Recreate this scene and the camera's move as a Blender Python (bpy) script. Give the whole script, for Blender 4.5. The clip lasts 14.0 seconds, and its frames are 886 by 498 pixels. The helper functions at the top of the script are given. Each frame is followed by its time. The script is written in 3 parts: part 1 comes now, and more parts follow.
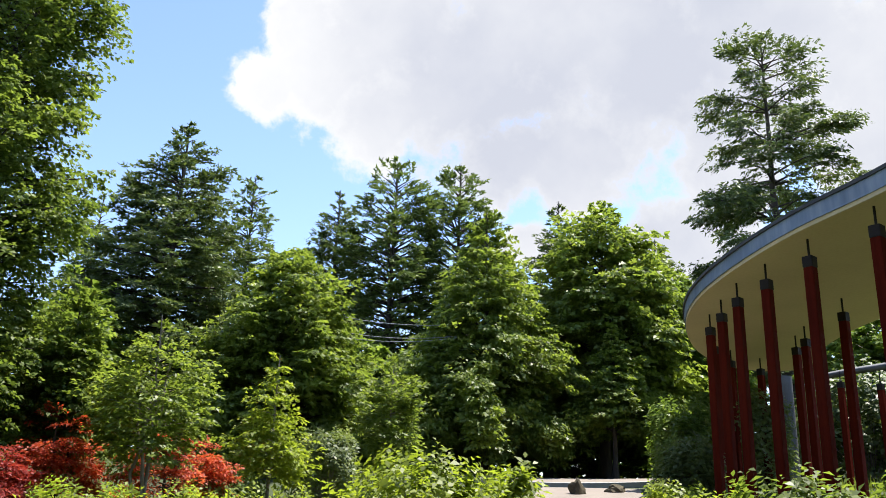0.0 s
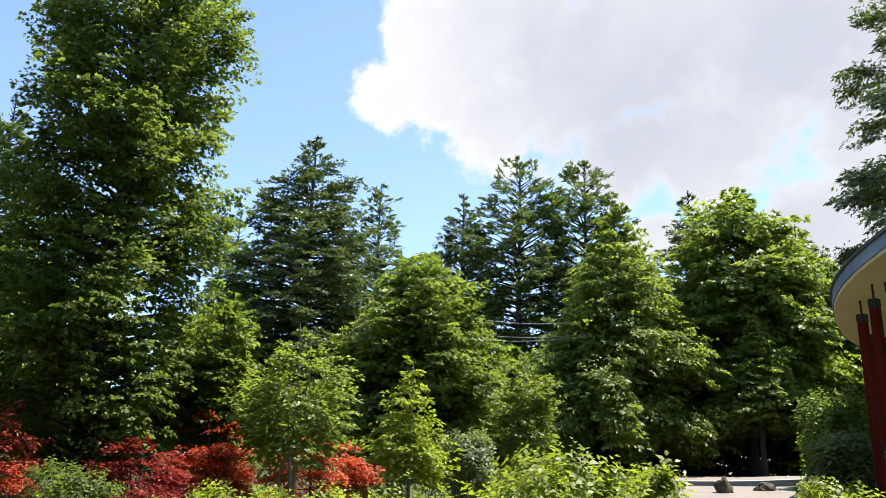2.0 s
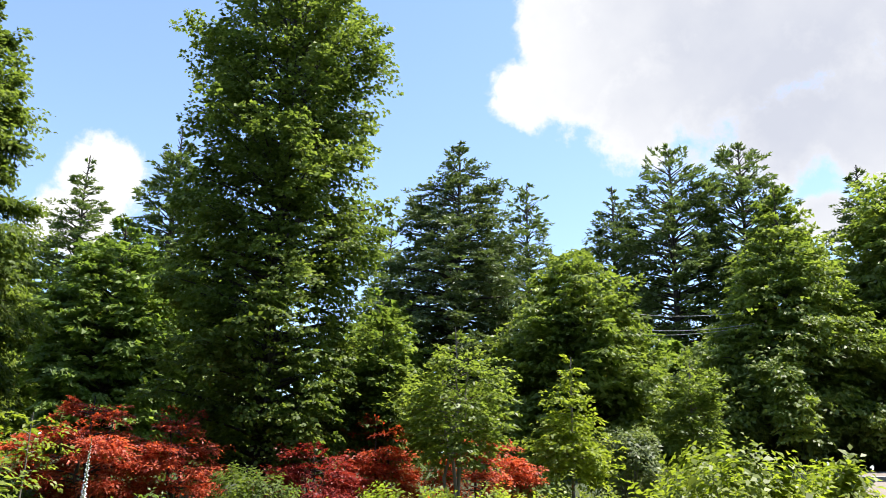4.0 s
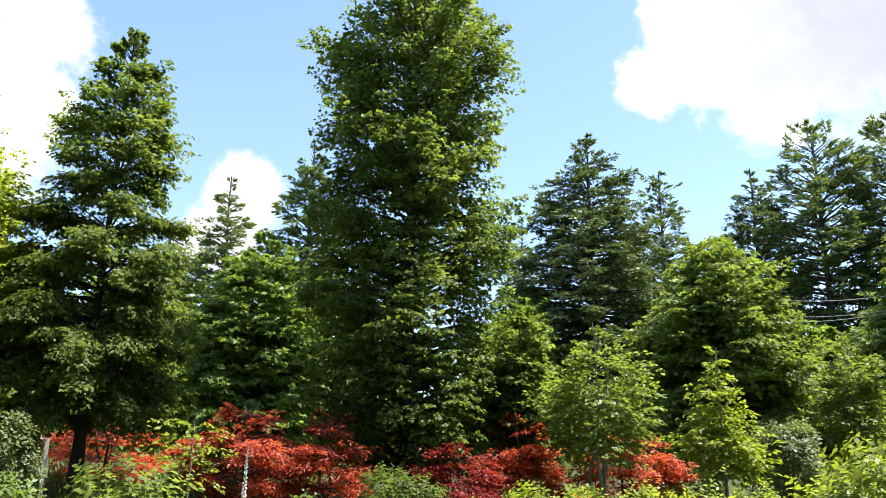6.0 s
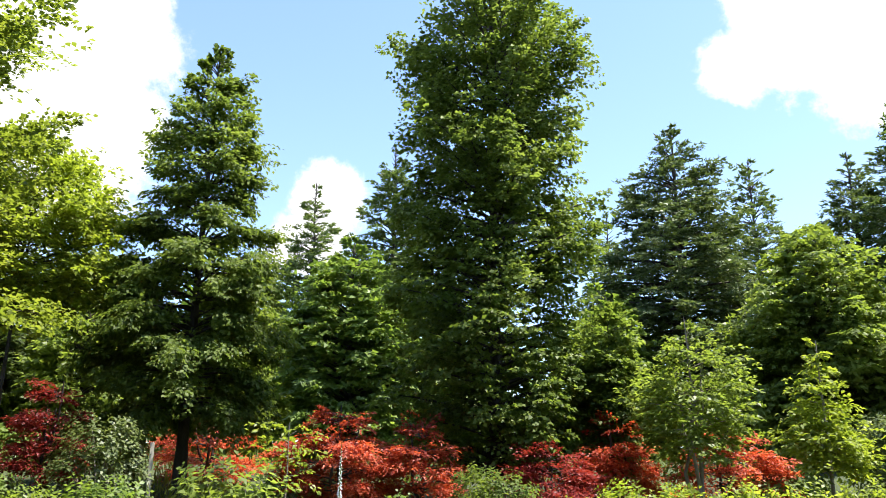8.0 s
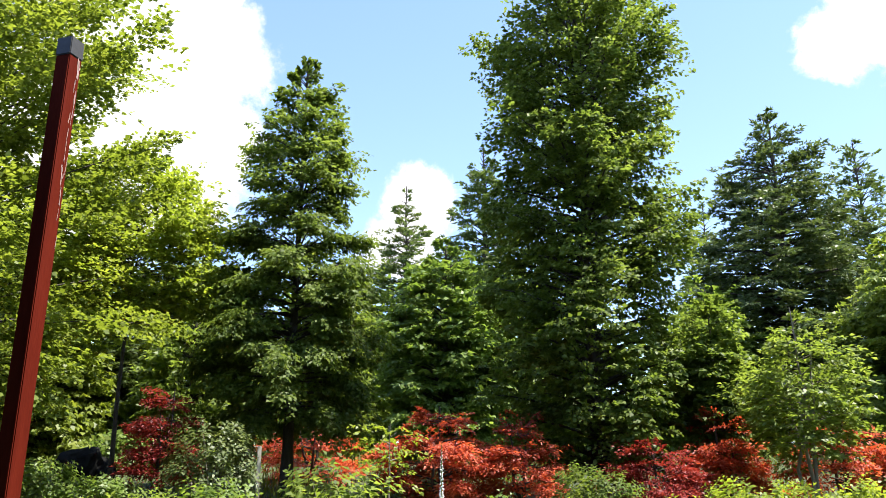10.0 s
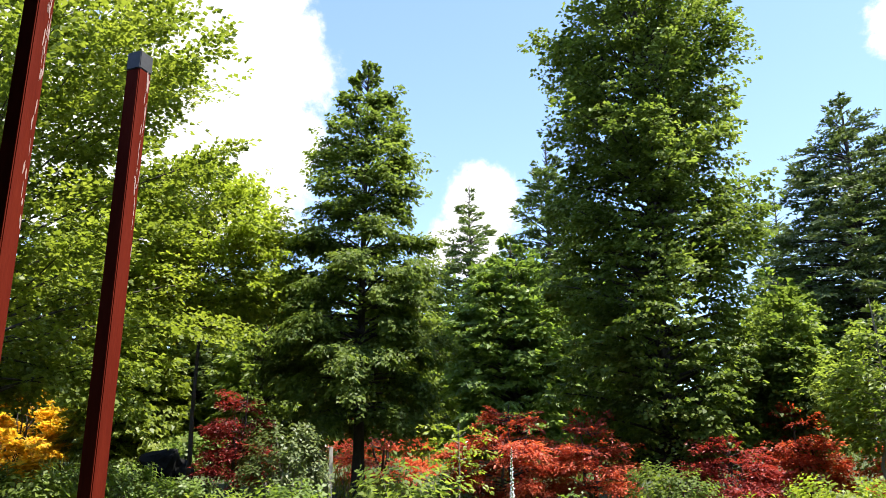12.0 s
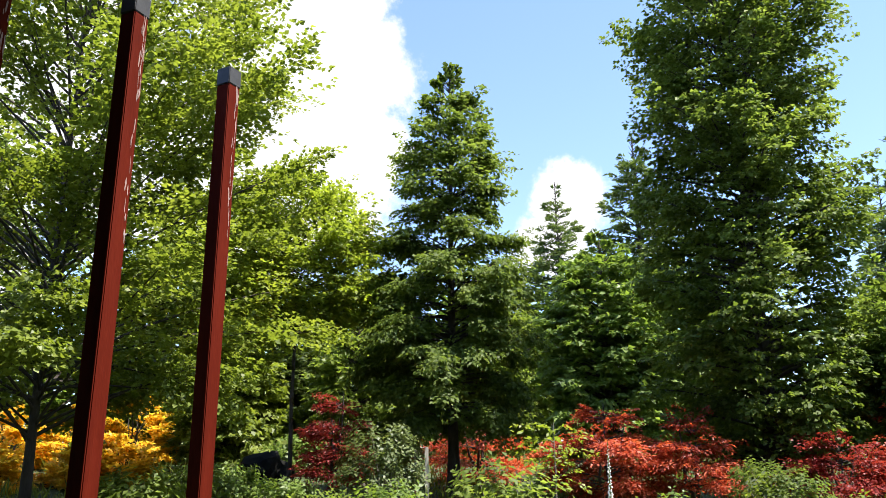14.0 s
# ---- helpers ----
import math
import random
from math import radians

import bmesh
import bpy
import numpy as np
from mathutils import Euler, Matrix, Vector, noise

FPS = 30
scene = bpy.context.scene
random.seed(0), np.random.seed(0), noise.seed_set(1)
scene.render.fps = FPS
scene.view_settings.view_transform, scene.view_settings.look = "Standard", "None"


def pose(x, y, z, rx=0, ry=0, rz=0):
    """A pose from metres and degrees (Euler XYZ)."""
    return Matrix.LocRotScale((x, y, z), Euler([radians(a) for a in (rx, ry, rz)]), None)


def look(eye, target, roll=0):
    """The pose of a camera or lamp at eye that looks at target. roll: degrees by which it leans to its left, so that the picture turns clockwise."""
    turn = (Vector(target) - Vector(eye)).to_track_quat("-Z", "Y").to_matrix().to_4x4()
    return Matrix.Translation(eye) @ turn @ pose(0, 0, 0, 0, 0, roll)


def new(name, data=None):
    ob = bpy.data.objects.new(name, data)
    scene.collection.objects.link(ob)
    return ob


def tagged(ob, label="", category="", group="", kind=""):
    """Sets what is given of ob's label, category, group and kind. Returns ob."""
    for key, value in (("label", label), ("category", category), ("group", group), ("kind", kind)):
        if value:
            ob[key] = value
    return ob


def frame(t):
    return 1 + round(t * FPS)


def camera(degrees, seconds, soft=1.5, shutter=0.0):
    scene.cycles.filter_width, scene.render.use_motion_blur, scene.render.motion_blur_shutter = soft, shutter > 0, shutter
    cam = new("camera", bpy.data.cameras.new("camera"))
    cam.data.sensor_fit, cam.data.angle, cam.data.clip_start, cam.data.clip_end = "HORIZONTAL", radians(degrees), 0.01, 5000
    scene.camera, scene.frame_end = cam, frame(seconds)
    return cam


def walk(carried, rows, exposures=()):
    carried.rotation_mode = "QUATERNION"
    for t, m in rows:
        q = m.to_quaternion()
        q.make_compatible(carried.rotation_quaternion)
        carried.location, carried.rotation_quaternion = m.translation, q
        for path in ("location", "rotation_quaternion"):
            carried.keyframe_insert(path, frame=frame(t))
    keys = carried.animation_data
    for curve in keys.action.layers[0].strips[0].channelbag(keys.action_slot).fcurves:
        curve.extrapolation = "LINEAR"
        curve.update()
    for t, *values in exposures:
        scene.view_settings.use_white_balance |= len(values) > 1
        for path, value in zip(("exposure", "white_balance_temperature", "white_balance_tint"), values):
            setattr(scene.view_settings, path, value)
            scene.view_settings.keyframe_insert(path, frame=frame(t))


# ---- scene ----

# ---------------------------------------------------------------- camera
EYE = (0.0, 0.0, 1.5)
cam = camera(56.15, 14.0, soft=0.7)


def aim(bearing, pitch, roll):
    b, p = radians(bearing), radians(pitch)
    way = Vector((math.sin(b) * math.cos(p), math.cos(b) * math.cos(p), math.sin(p)))
    return look(EYE, Vector(EYE) + way * 10, roll)


PATH = ((0, 25.494, 17.565, 2.099), (0.5, 23.659, 17.498, 2.042), (1, 21.716, 17.434, 2.018), (1.5, 19.385, 17.376, 1.893),
        (2, 16.389, 17.286, 1.829), (2.5, 13.65, 17.225, 1.765), (3, 11.007, 17.159, 1.641), (3.5, 8.182, 17.089, 1.401),
        (4, 5.642, 17.021, 1.369), (6.5, -5.672, 16.725, 0.71), (7, -7.231, 16.702, 0.625), (7.5, -8.576, 16.689, 0.561),
        (8, -9.835, 16.669, 0.535), (8.5, -11.514, 16.653, 0.436), (11, -19.015, 16.615, -0.09), (11.5, -20.046, 16.597, -0.1),
        (12, -21.036, 16.599, -0.152), (12.5, -22.312, 16.592, -0.181), (13, -23.739, 16.592, -0.292),
        (13.5, -25.462, 16.605, -0.363), (14, -27.317, 16.609, -0.488))
walk(cam, [(t, aim(b, p, r)) for t, b, p, r in PATH], ((0, 1.22), (4, 1.26), (6.5, 1.48), (11, 1.56), (14, 1.46)))

# ---------------------------------------------------------------- sky, clouds and sun
SUN_BEARING, SUN_HEIGHT = 86.0, 67.0


def bearing_way(bearing, height):
    b, h = radians(bearing), radians(height)
    return Vector((math.sin(b) * math.cos(h), math.cos(b) * math.cos(h), math.sin(h)))


sun = new("sun", bpy.data.lights.new("sun", "SUN"))
sun.data.energy, sun.data.angle, sun.data.color = 5.0, radians(0.53), (1.0, 0.955, 0.88)
sun.matrix_world = look(bearing_way(SUN_BEARING, SUN_HEIGHT) * 100, (0, 0, 0))

# cumulus banks: bearing, height above the horizon, radius (degrees)
CLOUDS = ((15.5, 29.5, 5.0), (11.6, 27.6, 3.0), (13.8, 31.6, 3.4), (21, 33.5, 7.0), (27, 29, 7.5), (20, 26.5, 4.2), (33, 34, 9), (40, 30, 9), (49, 31, 9), (46, 23.5, 5), (35, 23.5, 5.0), (30, 24, 4.5),
          (58, 26, 10), (25, 40, 9), (40, 42, 12), (41, 17.5, 3.6), (44, 18, 4.2), (32, 18.0, 2.2), (-18.4, 19.6, 3.0), (-19.5, 16.5, 3.0),
          (-33.5, 29, 4.3), (-36, 25, 5.0), (-35, 21, 5.0), (-41, 30, 6), (-43, 20, 8), (-52, 24, 9), (-36, 33, 4.0), (-62, 16, 9), (-78, 28, 12))


def build_world():
    world = bpy.data.worlds.new("sky")
    world.use_nodes = True
    scene.world = world
    nt = world.node_tree
    nodes, link = nt.nodes, nt.links.new
    nodes.clear()
    out, bg = nodes.new("ShaderNodeOutputWorld"), nodes.new("ShaderNodeBackground")
    sky = nodes.new("ShaderNodeTexSky")
    sky.sky_type, sky.sun_disc = "NISHITA", False
    sky.sun_elevation, sky.sun_rotation = radians(SUN_HEIGHT), radians(SUN_BEARING)
    sky.altitude, sky.air_density, sky.dust_density, sky.ozone_density = 300, 1.0, 0.4, 0.7
    tc = nodes.new("ShaderNodeTexCoord")
    way = tc.outputs["Generated"]

    def math_node(op, a, b, clamp=False):
        n = nodes.new("ShaderNodeMath")
        n.operation, n.use_clamp = op, clamp
        for i, v in enumerate((a, b)):
            if isinstance(v, (int, float)):
                n.inputs[i].default_value = v
            else:
                link(v, n.inputs[i])
        return n.outputs[0]

    def fbm(scale, detail, rough):
        n = nodes.new("ShaderNodeTexNoise")
        n.inputs["Scale"].default_value, n.inputs["Detail"].default_value, n.inputs["Roughness"].default_value = scale, detail, rough
        link(way, n.inputs["Vector"])
        return n.outputs["Fac"]

    cover = None
    for b, h, r in CLOUDS:
        d = nodes.new("ShaderNodeVectorMath")
        d.operation = "DISTANCE"
        link(way, d.inputs[0])
        d.inputs[1].default_value = bearing_way(b, h)
        m = math_node("SUBTRACT", 1.0, math_node("DIVIDE", d.outputs["Value"], radians(r)))
        cover = m if cover is None else math_node("MAXIMUM", cover, m)
    cover = math_node("MAXIMUM", cover, -1.0)
    billow = math_node("MULTIPLY", math_node("SUBTRACT", fbm(11, 10, 0.66), 0.5), 1.9)
    depth = math_node("ADD", cover, billow)
    mask = nodes.new("ShaderNodeMapRange")
    mask.interpolation_type = "SMOOTHSTEP"
    mask.inputs["From Min"].default_value, mask.inputs["From Max"].default_value = -0.05, 0.3
    link(depth, mask.inputs["Value"])
    heart = nodes.new("ShaderNodeVectorMath")
    heart.operation = "DISTANCE"
    link(way, heart.inputs[0])
    heart.inputs[1].default_value = bearing_way(42, 29)
    shade = nodes.new("ShaderNodeMapRange")
    shade.inputs["From Min"].default_value, shade.inputs["From Max"].default_value = 0.5, 1.05
    shade.inputs["To Min"].default_value, shade.inputs["To Max"].default_value = 1.0, 0.0
    link(math_node("ADD", math_node("ADD", math_node("MULTIPLY", math_node("MINIMUM", depth, 0.5), 0.4), math_node("MULTIPLY", fbm(4, 6, 0.55), 1.0)), math_node("SUBTRACT", 0.42, heart.outputs["Value"])), shade.inputs["Value"])
    tone = nodes.new("ShaderNodeMix")
    tone.data_type = "RGBA"
    tone.inputs["A"].default_value, tone.inputs["B"].default_value = (CLOUD_GREY * 0.94, CLOUD_GREY * 0.98, CLOUD_GREY * 1.12, 1), (CLOUD_WHITE, CLOUD_WHITE, CLOUD_WHITE, 1)
    link(shade.outputs[0], tone.inputs["Factor"])
    mix = nodes.new("ShaderNodeMix")
    mix.data_type = "RGBA"
    link(mask.outputs[0], mix.inputs["Factor"])
    tint = nodes.new("ShaderNodeMix")
    tint.data_type, tint.blend_type = "RGBA", "MULTIPLY"
    tint.inputs["Factor"].default_value, tint.inputs["B"].default_value = 1.0, (1.03, 1.035, 1.16, 1)
    link(sky.outputs[0], tint.inputs["A"])
    link(tint.outputs["Result"], mix.inputs["A"])
    link(tone.outputs["Result"], mix.inputs["B"])
    bg.inputs["Strength"].default_value = SKY_STRENGTH
    link(mix.outputs["Result"], bg.inputs["Color"])
    link(bg.outputs[0], out.inputs["Surface"])


SKY_STRENGTH, CLOUD_WHITE, CLOUD_GREY = 0.122, 3.85, 2.6
build_world()


# ---------------------------------------------------------------- materials
def base_material(name):
    m = bpy.data.materials.new(name)
    m.use_nodes = True
    nt = m.node_tree
    nt.nodes.clear()
    return m, nt, nt.nodes, nt.links.new


def ramp(nodes, stops):
    r = nodes.new("ShaderNodeValToRGB")
    while len(r.color_ramp.elements) < len(stops):
        r.color_ramp.elements.new(0.5)
    for e, (p, c) in zip(r.color_ramp.elements, stops):
        e.position, e.color = p, (*c, 1)
    return r


def surface(name, stops, scale=6.0, rough=0.7, detail=8, metal=0.0, bump=0.3, fine=60.0, distance=0.02, stretch=(1, 1, 1), coat=0.0, spec=0.5):
    """Two scales of noise through a colour ramp, with relief."""
    m, nt, nodes, link = base_material(name)
    out, bsdf = nodes.new("ShaderNodeOutputMaterial"), nodes.new("ShaderNodeBsdfPrincipled")
    tc, mp = nodes.new("ShaderNodeTexCoord"), nodes.new("ShaderNodeMapping")
    mp.inputs["Scale"].default_value = stretch
    link(tc.outputs["Object"], mp.inputs["Vector"])
    a, b = nodes.new("ShaderNodeTexNoise"), nodes.new("ShaderNodeTexNoise")
    for n, s in ((a, scale), (b, fine)):
        n.inputs["Scale"].default_value, n.inputs["Detail"].default_value = s, detail
        link(mp.outputs[0], n.inputs["Vector"])
    mixv = nodes.new("ShaderNodeMath")
    mixv.operation = "MULTIPLY_ADD"
    link(b.outputs["Fac"], mixv.inputs[0])
    mixv.inputs[1].default_value = 0.4
    sc = nodes.new("ShaderNodeMath")
    sc.operation = "MULTIPLY"
    sc.inputs[1].default_value = 0.6
    link(a.outputs["Fac"], sc.inputs[0])
    link(sc.outputs[0], mixv.inputs[2])
    r = ramp(nodes, stops)
    link(mixv.outputs[0], r.inputs["Fac"])
    link(r.outputs["Color"], bsdf.inputs["Base Color"])
    bp = nodes.new("ShaderNodeBump")
    bp.inputs["Strength"].default_value, bp.inputs["Distance"].default_value = bump, distance
    link(mixv.outputs[0], bp.inputs["Height"])
    link(bp.outputs[0], bsdf.inputs["Normal"])
    bsdf.inputs["Roughness"].default_value, bsdf.inputs["Metallic"].default_value = rough, metal
    bsdf.inputs["Coat Weight"].default_value, bsdf.inputs["Specular IOR Level"].default_value = coat, spec
    link(bsdf.outputs[0], out.inputs["Surface"])
    return m


def foliage(name, dark, mid, light, glow=0.42, rough=0.48, gloss=0.38):
    """Leaves: each one has its own tint, tints drift over the crown, light shines through."""
    m, nt, nodes, link = base_material(name)
    out = nodes.new("ShaderNodeOutputMaterial")
    bsdf, thin, mix = nodes.new("ShaderNodeBsdfPrincipled"), nodes.new("ShaderNodeBsdfTranslucent"), nodes.new("ShaderNodeMixShader")
    geo, tc, n = nodes.new("ShaderNodeNewGeometry"), nodes.new("ShaderNodeTexCoord"), nodes.new("ShaderNodeTexNoise")
    n.inputs["Scale"].default_value, n.inputs["Detail"].default_value = 0.9, 4
    link(tc.outputs["Object"], n.inputs["Vector"])
    f = nodes.new("ShaderNodeMath")
    f.operation = "MULTIPLY_ADD"
    link(geo.outputs["Random Per Island"], f.inputs[0])
    f.inputs[1].default_value = 0.5
    g = nodes.new("ShaderNodeMath")
    g.operation = "MULTIPLY_ADD"
    link(n.outputs["Fac"], g.inputs[0])
    g.inputs[1].default_value, g.inputs[2].default_value = 1.3, -0.4
    link(g.outputs[0], f.inputs[2])
    r = ramp(nodes, ((0.05, dark), (0.5, mid), (0.95, light)))
    link(f.outputs[0], r.inputs["Fac"])
    link(r.outputs["Color"], bsdf.inputs["Base Color"])
    warm = nodes.new("ShaderNodeMix")
    warm.data_type, warm.blend_type = "RGBA", "MULTIPLY"
    warm.inputs["Factor"].default_value = 1.0
    link(r.outputs["Color"], warm.inputs["A"])
    warm.inputs["B"].default_value = (1.75, 1.75, 1.0, 1)
    link(warm.outputs["Result"], thin.inputs["Color"])
    bsdf.inputs["Roughness"].default_value, bsdf.inputs["Specular IOR Level"].default_value = rough, gloss
    mix.inputs[0].default_value = glow
    link(bsdf.outputs[0], mix.inputs[1])
    link(thin.outputs[0], mix.inputs[2])
    link(mix.outputs[0], out.inputs["Surface"])
    return m


LEAF = {
    "linden": foliage("leaf_dark_green", (0.056, 0.084, 0.017), (0.112, 0.156, 0.030), (0.196, 0.244, 0.058), glow=0.48, gloss=0.2),
    "mid": foliage("leaf_mid_green", (0.066, 0.108, 0.020), (0.132, 0.192, 0.036), (0.205, 0.268, 0.060), glow=0.46),
    "bright": foliage("leaf_bright_green", (0.078, 0.114, 0.020), (0.150, 0.198, 0.036), (0.230, 0.275, 0.062), glow=0.5),
    "lime": foliage("leaf_yellow_green", (0.118, 0.155, 0.018), (0.210, 0.260, 0.030), (0.300, 0.335, 0.055), glow=0.5),
    "katsura": foliage("leaf_katsura", (0.084, 0.116, 0.016), (0.158, 0.198, 0.028), (0.236, 0.268, 0.050), glow=0.45),
    "larch": foliage("needle_larch", (0.056, 0.086, 0.024), (0.104, 0.148, 0.042), (0.168, 0.206, 0.068), glow=0.35, gloss=0.35),
    "spruce": foliage("needle_spruce", (0.042, 0.066, 0.021), (0.080, 0.114, 0.035), (0.138, 0.170, 0.058), glow=0.33, gloss=0.35),
    "red": foliage("leaf_red_maple", (0.140, 0.015, 0.009), (0.410, 0.064, 0.028), (0.620, 0.210, 0.120), glow=0.45),
    "purple": foliage("leaf_purple", (0.110, 0.012, 0.012), (0.230, 0.024, 0.022), (0.370, 0.060, 0.050), glow=0.4),
    "gold": foliage("leaf_golden", (0.360, 0.205, 0.014), (0.540, 0.345, 0.032), (0.660, 0.460, 0.075), glow=0.55),
    "grey": foliage("leaf_grey_green", (0.066, 0.092, 0.028), (0.122, 0.156, 0.054), (0.205, 0.235, 0.100)),
    "grass": foliage("blade_grass", (0.085, 0.115, 0.018), (0.150, 0.190, 0.030), (0.240, 0.260, 0.055)),
}
BARK = surface("bark", ((0.2, (0.018, 0.014, 0.011)), (0.55, (0.055, 0.043, 0.034)), (0.85, (0.11, 0.092, 0.075))), 5, 0.9, bump=0.8, fine=30, distance=0.03, stretch=(3, 3, 0.6))
PALE_BARK = surface("pale_bark", ((0.2, (0.10, 0.085, 0.07)), (0.6, (0.22, 0.19, 0.16)), (0.9, (0.34, 0.31, 0.27))), 6, 0.85, bump=0.5, fine=40, stretch=(3, 3, 0.6))
SOIL = surface("ground_cover", ((0.2, (0.018, 0.020, 0.008)), (0.5, (0.038, 0.052, 0.015)), (0.85, (0.075, 0.095, 0.028))), 0.8, 0.95, bump=0.9, fine=14, distance=0.08)
CONCRETE = surface("path_concrete", ((0.2, (0.15, 0.124, 0.102)), (0.55, (0.225, 0.188, 0.156)), (0.85, (0.29, 0.248, 0.208))), 1.4, 0.85, bump=0.3, fine=40)
KERB = surface("kerb_stone", ((0.2, (0.20, 0.19, 0.18)), (0.6, (0.30, 0.29, 0.275)), (0.9, (0.38, 0.37, 0.355))), 3, 0.85, bump=0.4)
STONE = surface("rock_stone", ((0.2, (0.03, 0.026, 0.018)), (0.55, (0.085, 0.072, 0.045)), (0.85, (0.16, 0.14, 0.09))), 5, 0.9, bump=0.9, fine=30, spec=0.2)
DARK_STONE = surface("dark_stone", ((0.2, (0.006, 0.006, 0.006)), (0.6, (0.014, 0.014, 0.013)), (0.9, (0.03, 0.03, 0.027))), 5, 0.9, bump=0.9, fine=30, spec=0.1)
RED_WOOD = surface("red_stained_timber", ((0.2, (0.052, 0.0048, 0.002)), (0.5, (0.102, 0.0105, 0.0042)), (0.85, (0.160, 0.021, 0.009))), 2.2, 0.8, bump=0.35, fine=26, distance=0.01, stretch=(5, 5, 0.35), spec=0.05)
CAP_METAL = surface("grey_metal_cap", ((0.2, (0.04, 0.038, 0.036)), (0.6, (0.07, 0.068, 0.066)), (0.9, (0.11, 0.11, 0.11))), 9, 0.5, metal=0.3, bump=0.1)
DARK_CAP = surface("brown_metal_cap", ((0.2, (0.012, 0.009, 0.007)), (0.6, (0.026, 0.019, 0.015)), (0.9, (0.05, 0.04, 0.034))), 9, 0.6, metal=0.0, bump=0.1, spec=0.2)
SOFFIT = surface("cream_soffit", ((0.2, (0.56, 0.44, 0.25)), (0.55, (0.68, 0.54, 0.31)), (0.85, (0.75, 0.62, 0.38))), 0.7, 0.8, bump=0.12, fine=20)
FASCIA = surface("weathered_blue_grey_fascia", ((0.2, (0.09, 0.12, 0.17)), (0.5, (0.19, 0.24, 0.31)), (0.85, (0.42, 0.46, 0.50))), 1.6, 0.55, metal=0.3, bump=0.2, fine=9, stretch=(1, 1, 0.2))
ROOFING = surface("dark_roofing", ((0.2, (0.03, 0.03, 0.032)), (0.6, (0.07, 0.07, 0.072)), (0.9, (0.12, 0.12, 0.12))), 4, 0.8)
COLUMN = surface("grey_column_concrete", ((0.2, (0.07, 0.07, 0.072)), (0.6, (0.12, 0.12, 0.124)), (0.9, (0.17, 0.17, 0.17))), 3, 0.75, bump=0.2)
PALE_WOOD = surface("pale_stake_wood", ((0.2, (0.36, 0.30, 0.22)), (0.6, (0.55, 0.48, 0.38)), (0.9, (0.68, 0.62, 0.52))), 5, 0.8, stretch=(4, 4, 0.4))
PETAL = surface("white_petal", ((0.2, (0.62, 0.60, 0.55)), (0.6, (0.78, 0.77, 0.73)), (0.9, (0.85, 0.85, 0.82))), 30, 0.6, bump=0.1)
CABLE = surface("grey_cable", ((0.3, (0.22, 0.22, 0.22)), (0.7, (0.34, 0.34, 0.34))), 9, 0.6)
PALE_PATCH = surface("pale_post_patch", ((0.2, (0.26, 0.13, 0.10)), (0.6, (0.40, 0.27, 0.23)), (0.9, (0.54, 0.44, 0.40))), 12, 0.6, bump=0.4)


# ---------------------------------------------------------------- building blocks
def spot(bearing, distance):
    b = radians(bearing)
    return distance * math.sin(b), distance * math.cos(b)


def rise(x, y):
    """Height of the ground: level by the camera, then a slope up to the wood."""
    r = math.hypot(x, y)
    u = min(1, max(0, (r - 4) / 20))
    return 2.4 * u * u * (3 - 2 * u) + 0.02 * max(0, min(r, 90) - 24) + 0.06 * math.sin(x * 0.7) * math.sin(y * 0.6 + 1) * min(1, r / 8)


def mesh_from(name, verts, faces, material, smooth=False):
    """verts (n,3) and faces (m,k), all with k corners, as one mesh."""
    me = bpy.data.meshes.new(name)
    verts, faces = np.asarray(verts, np.float32), np.asarray(faces, np.int32)
    me.vertices.add(len(verts))
    me.vertices.foreach_set("co", verts.ravel())
    me.loops.add(faces.size)
    me.loops.foreach_set("vertex_index", faces.ravel())
    me.polygons.add(len(faces))
    me.polygons.foreach_set("loop_start", np.arange(0, faces.size, faces.shape[1], dtype=np.int32))
    me.update(calc_edges=True)
    if smooth:
        me.polygons.foreach_set("use_smooth", np.ones(len(faces), bool))
    me.materials.append(material)
    return me


def part(name, bm, material, parent, label=""):
    me = bpy.data.meshes.new(name)
    bm.to_mesh(me)
    bm.free()
    me.materials.append(material)
    ob = new(name, me)
    ob.parent = parent
    return tagged(ob, label)


def mesh_part(name, me, parent, label=""):
    ob = new(name, me)
    ob.parent = parent
    return tagged(ob, label)


def thing(name, x, y, z, label, category, group=""):
    ob = new(name)
    ob.location = (x, y, z)
    ob.empty_display_size = 0.2
    return tagged(ob, label, category, group)


def unit(v):
    return v / np.maximum(np.linalg.norm(v, axis=-1, keepdims=True), 1e-6)


def tubes(paths, radii, sides):
    """Tapered tubes along paths (n, k, 3) with radii (n, k), as verts and quads."""
    n, k, _ = paths.shape
    d = unit(np.gradient(paths, axis=1))
    ref = np.where(np.abs(d[..., 2:3]) > 0.9, np.array([1.0, 0, 0]), np.array([0, 0, 1.0]))
    a = unit(np.cross(d, ref))
    b = np.cross(d, a)
    ang = np.arange(sides) * 2 * np.pi / sides
    v = paths[:, :, None] + radii[:, :, None, None] * (a[:, :, None] * np.cos(ang)[None, None, :, None] + b[:, :, None] * np.sin(ang)[None, None, :, None])
    idx = np.arange(n * k * sides).reshape(n, k, sides)
    nxt = np.roll(idx, -1, axis=2)
    q = np.stack([idx[:, :-1], nxt[:, :-1], nxt[:, 1:], idx[:, 1:]], axis=-1)
    return v.reshape(-1, 3), q.reshape(-1, 4)


def leaves(base, way, normal, length, width, simple=False):
    """One folded four-cornered leaf for each row; simple: a three-cornered one."""
    way = unit(way)
    side = unit(np.cross(normal, way))
    up = np.cross(way, side)
    L, W = length[:, None], width[:, None]
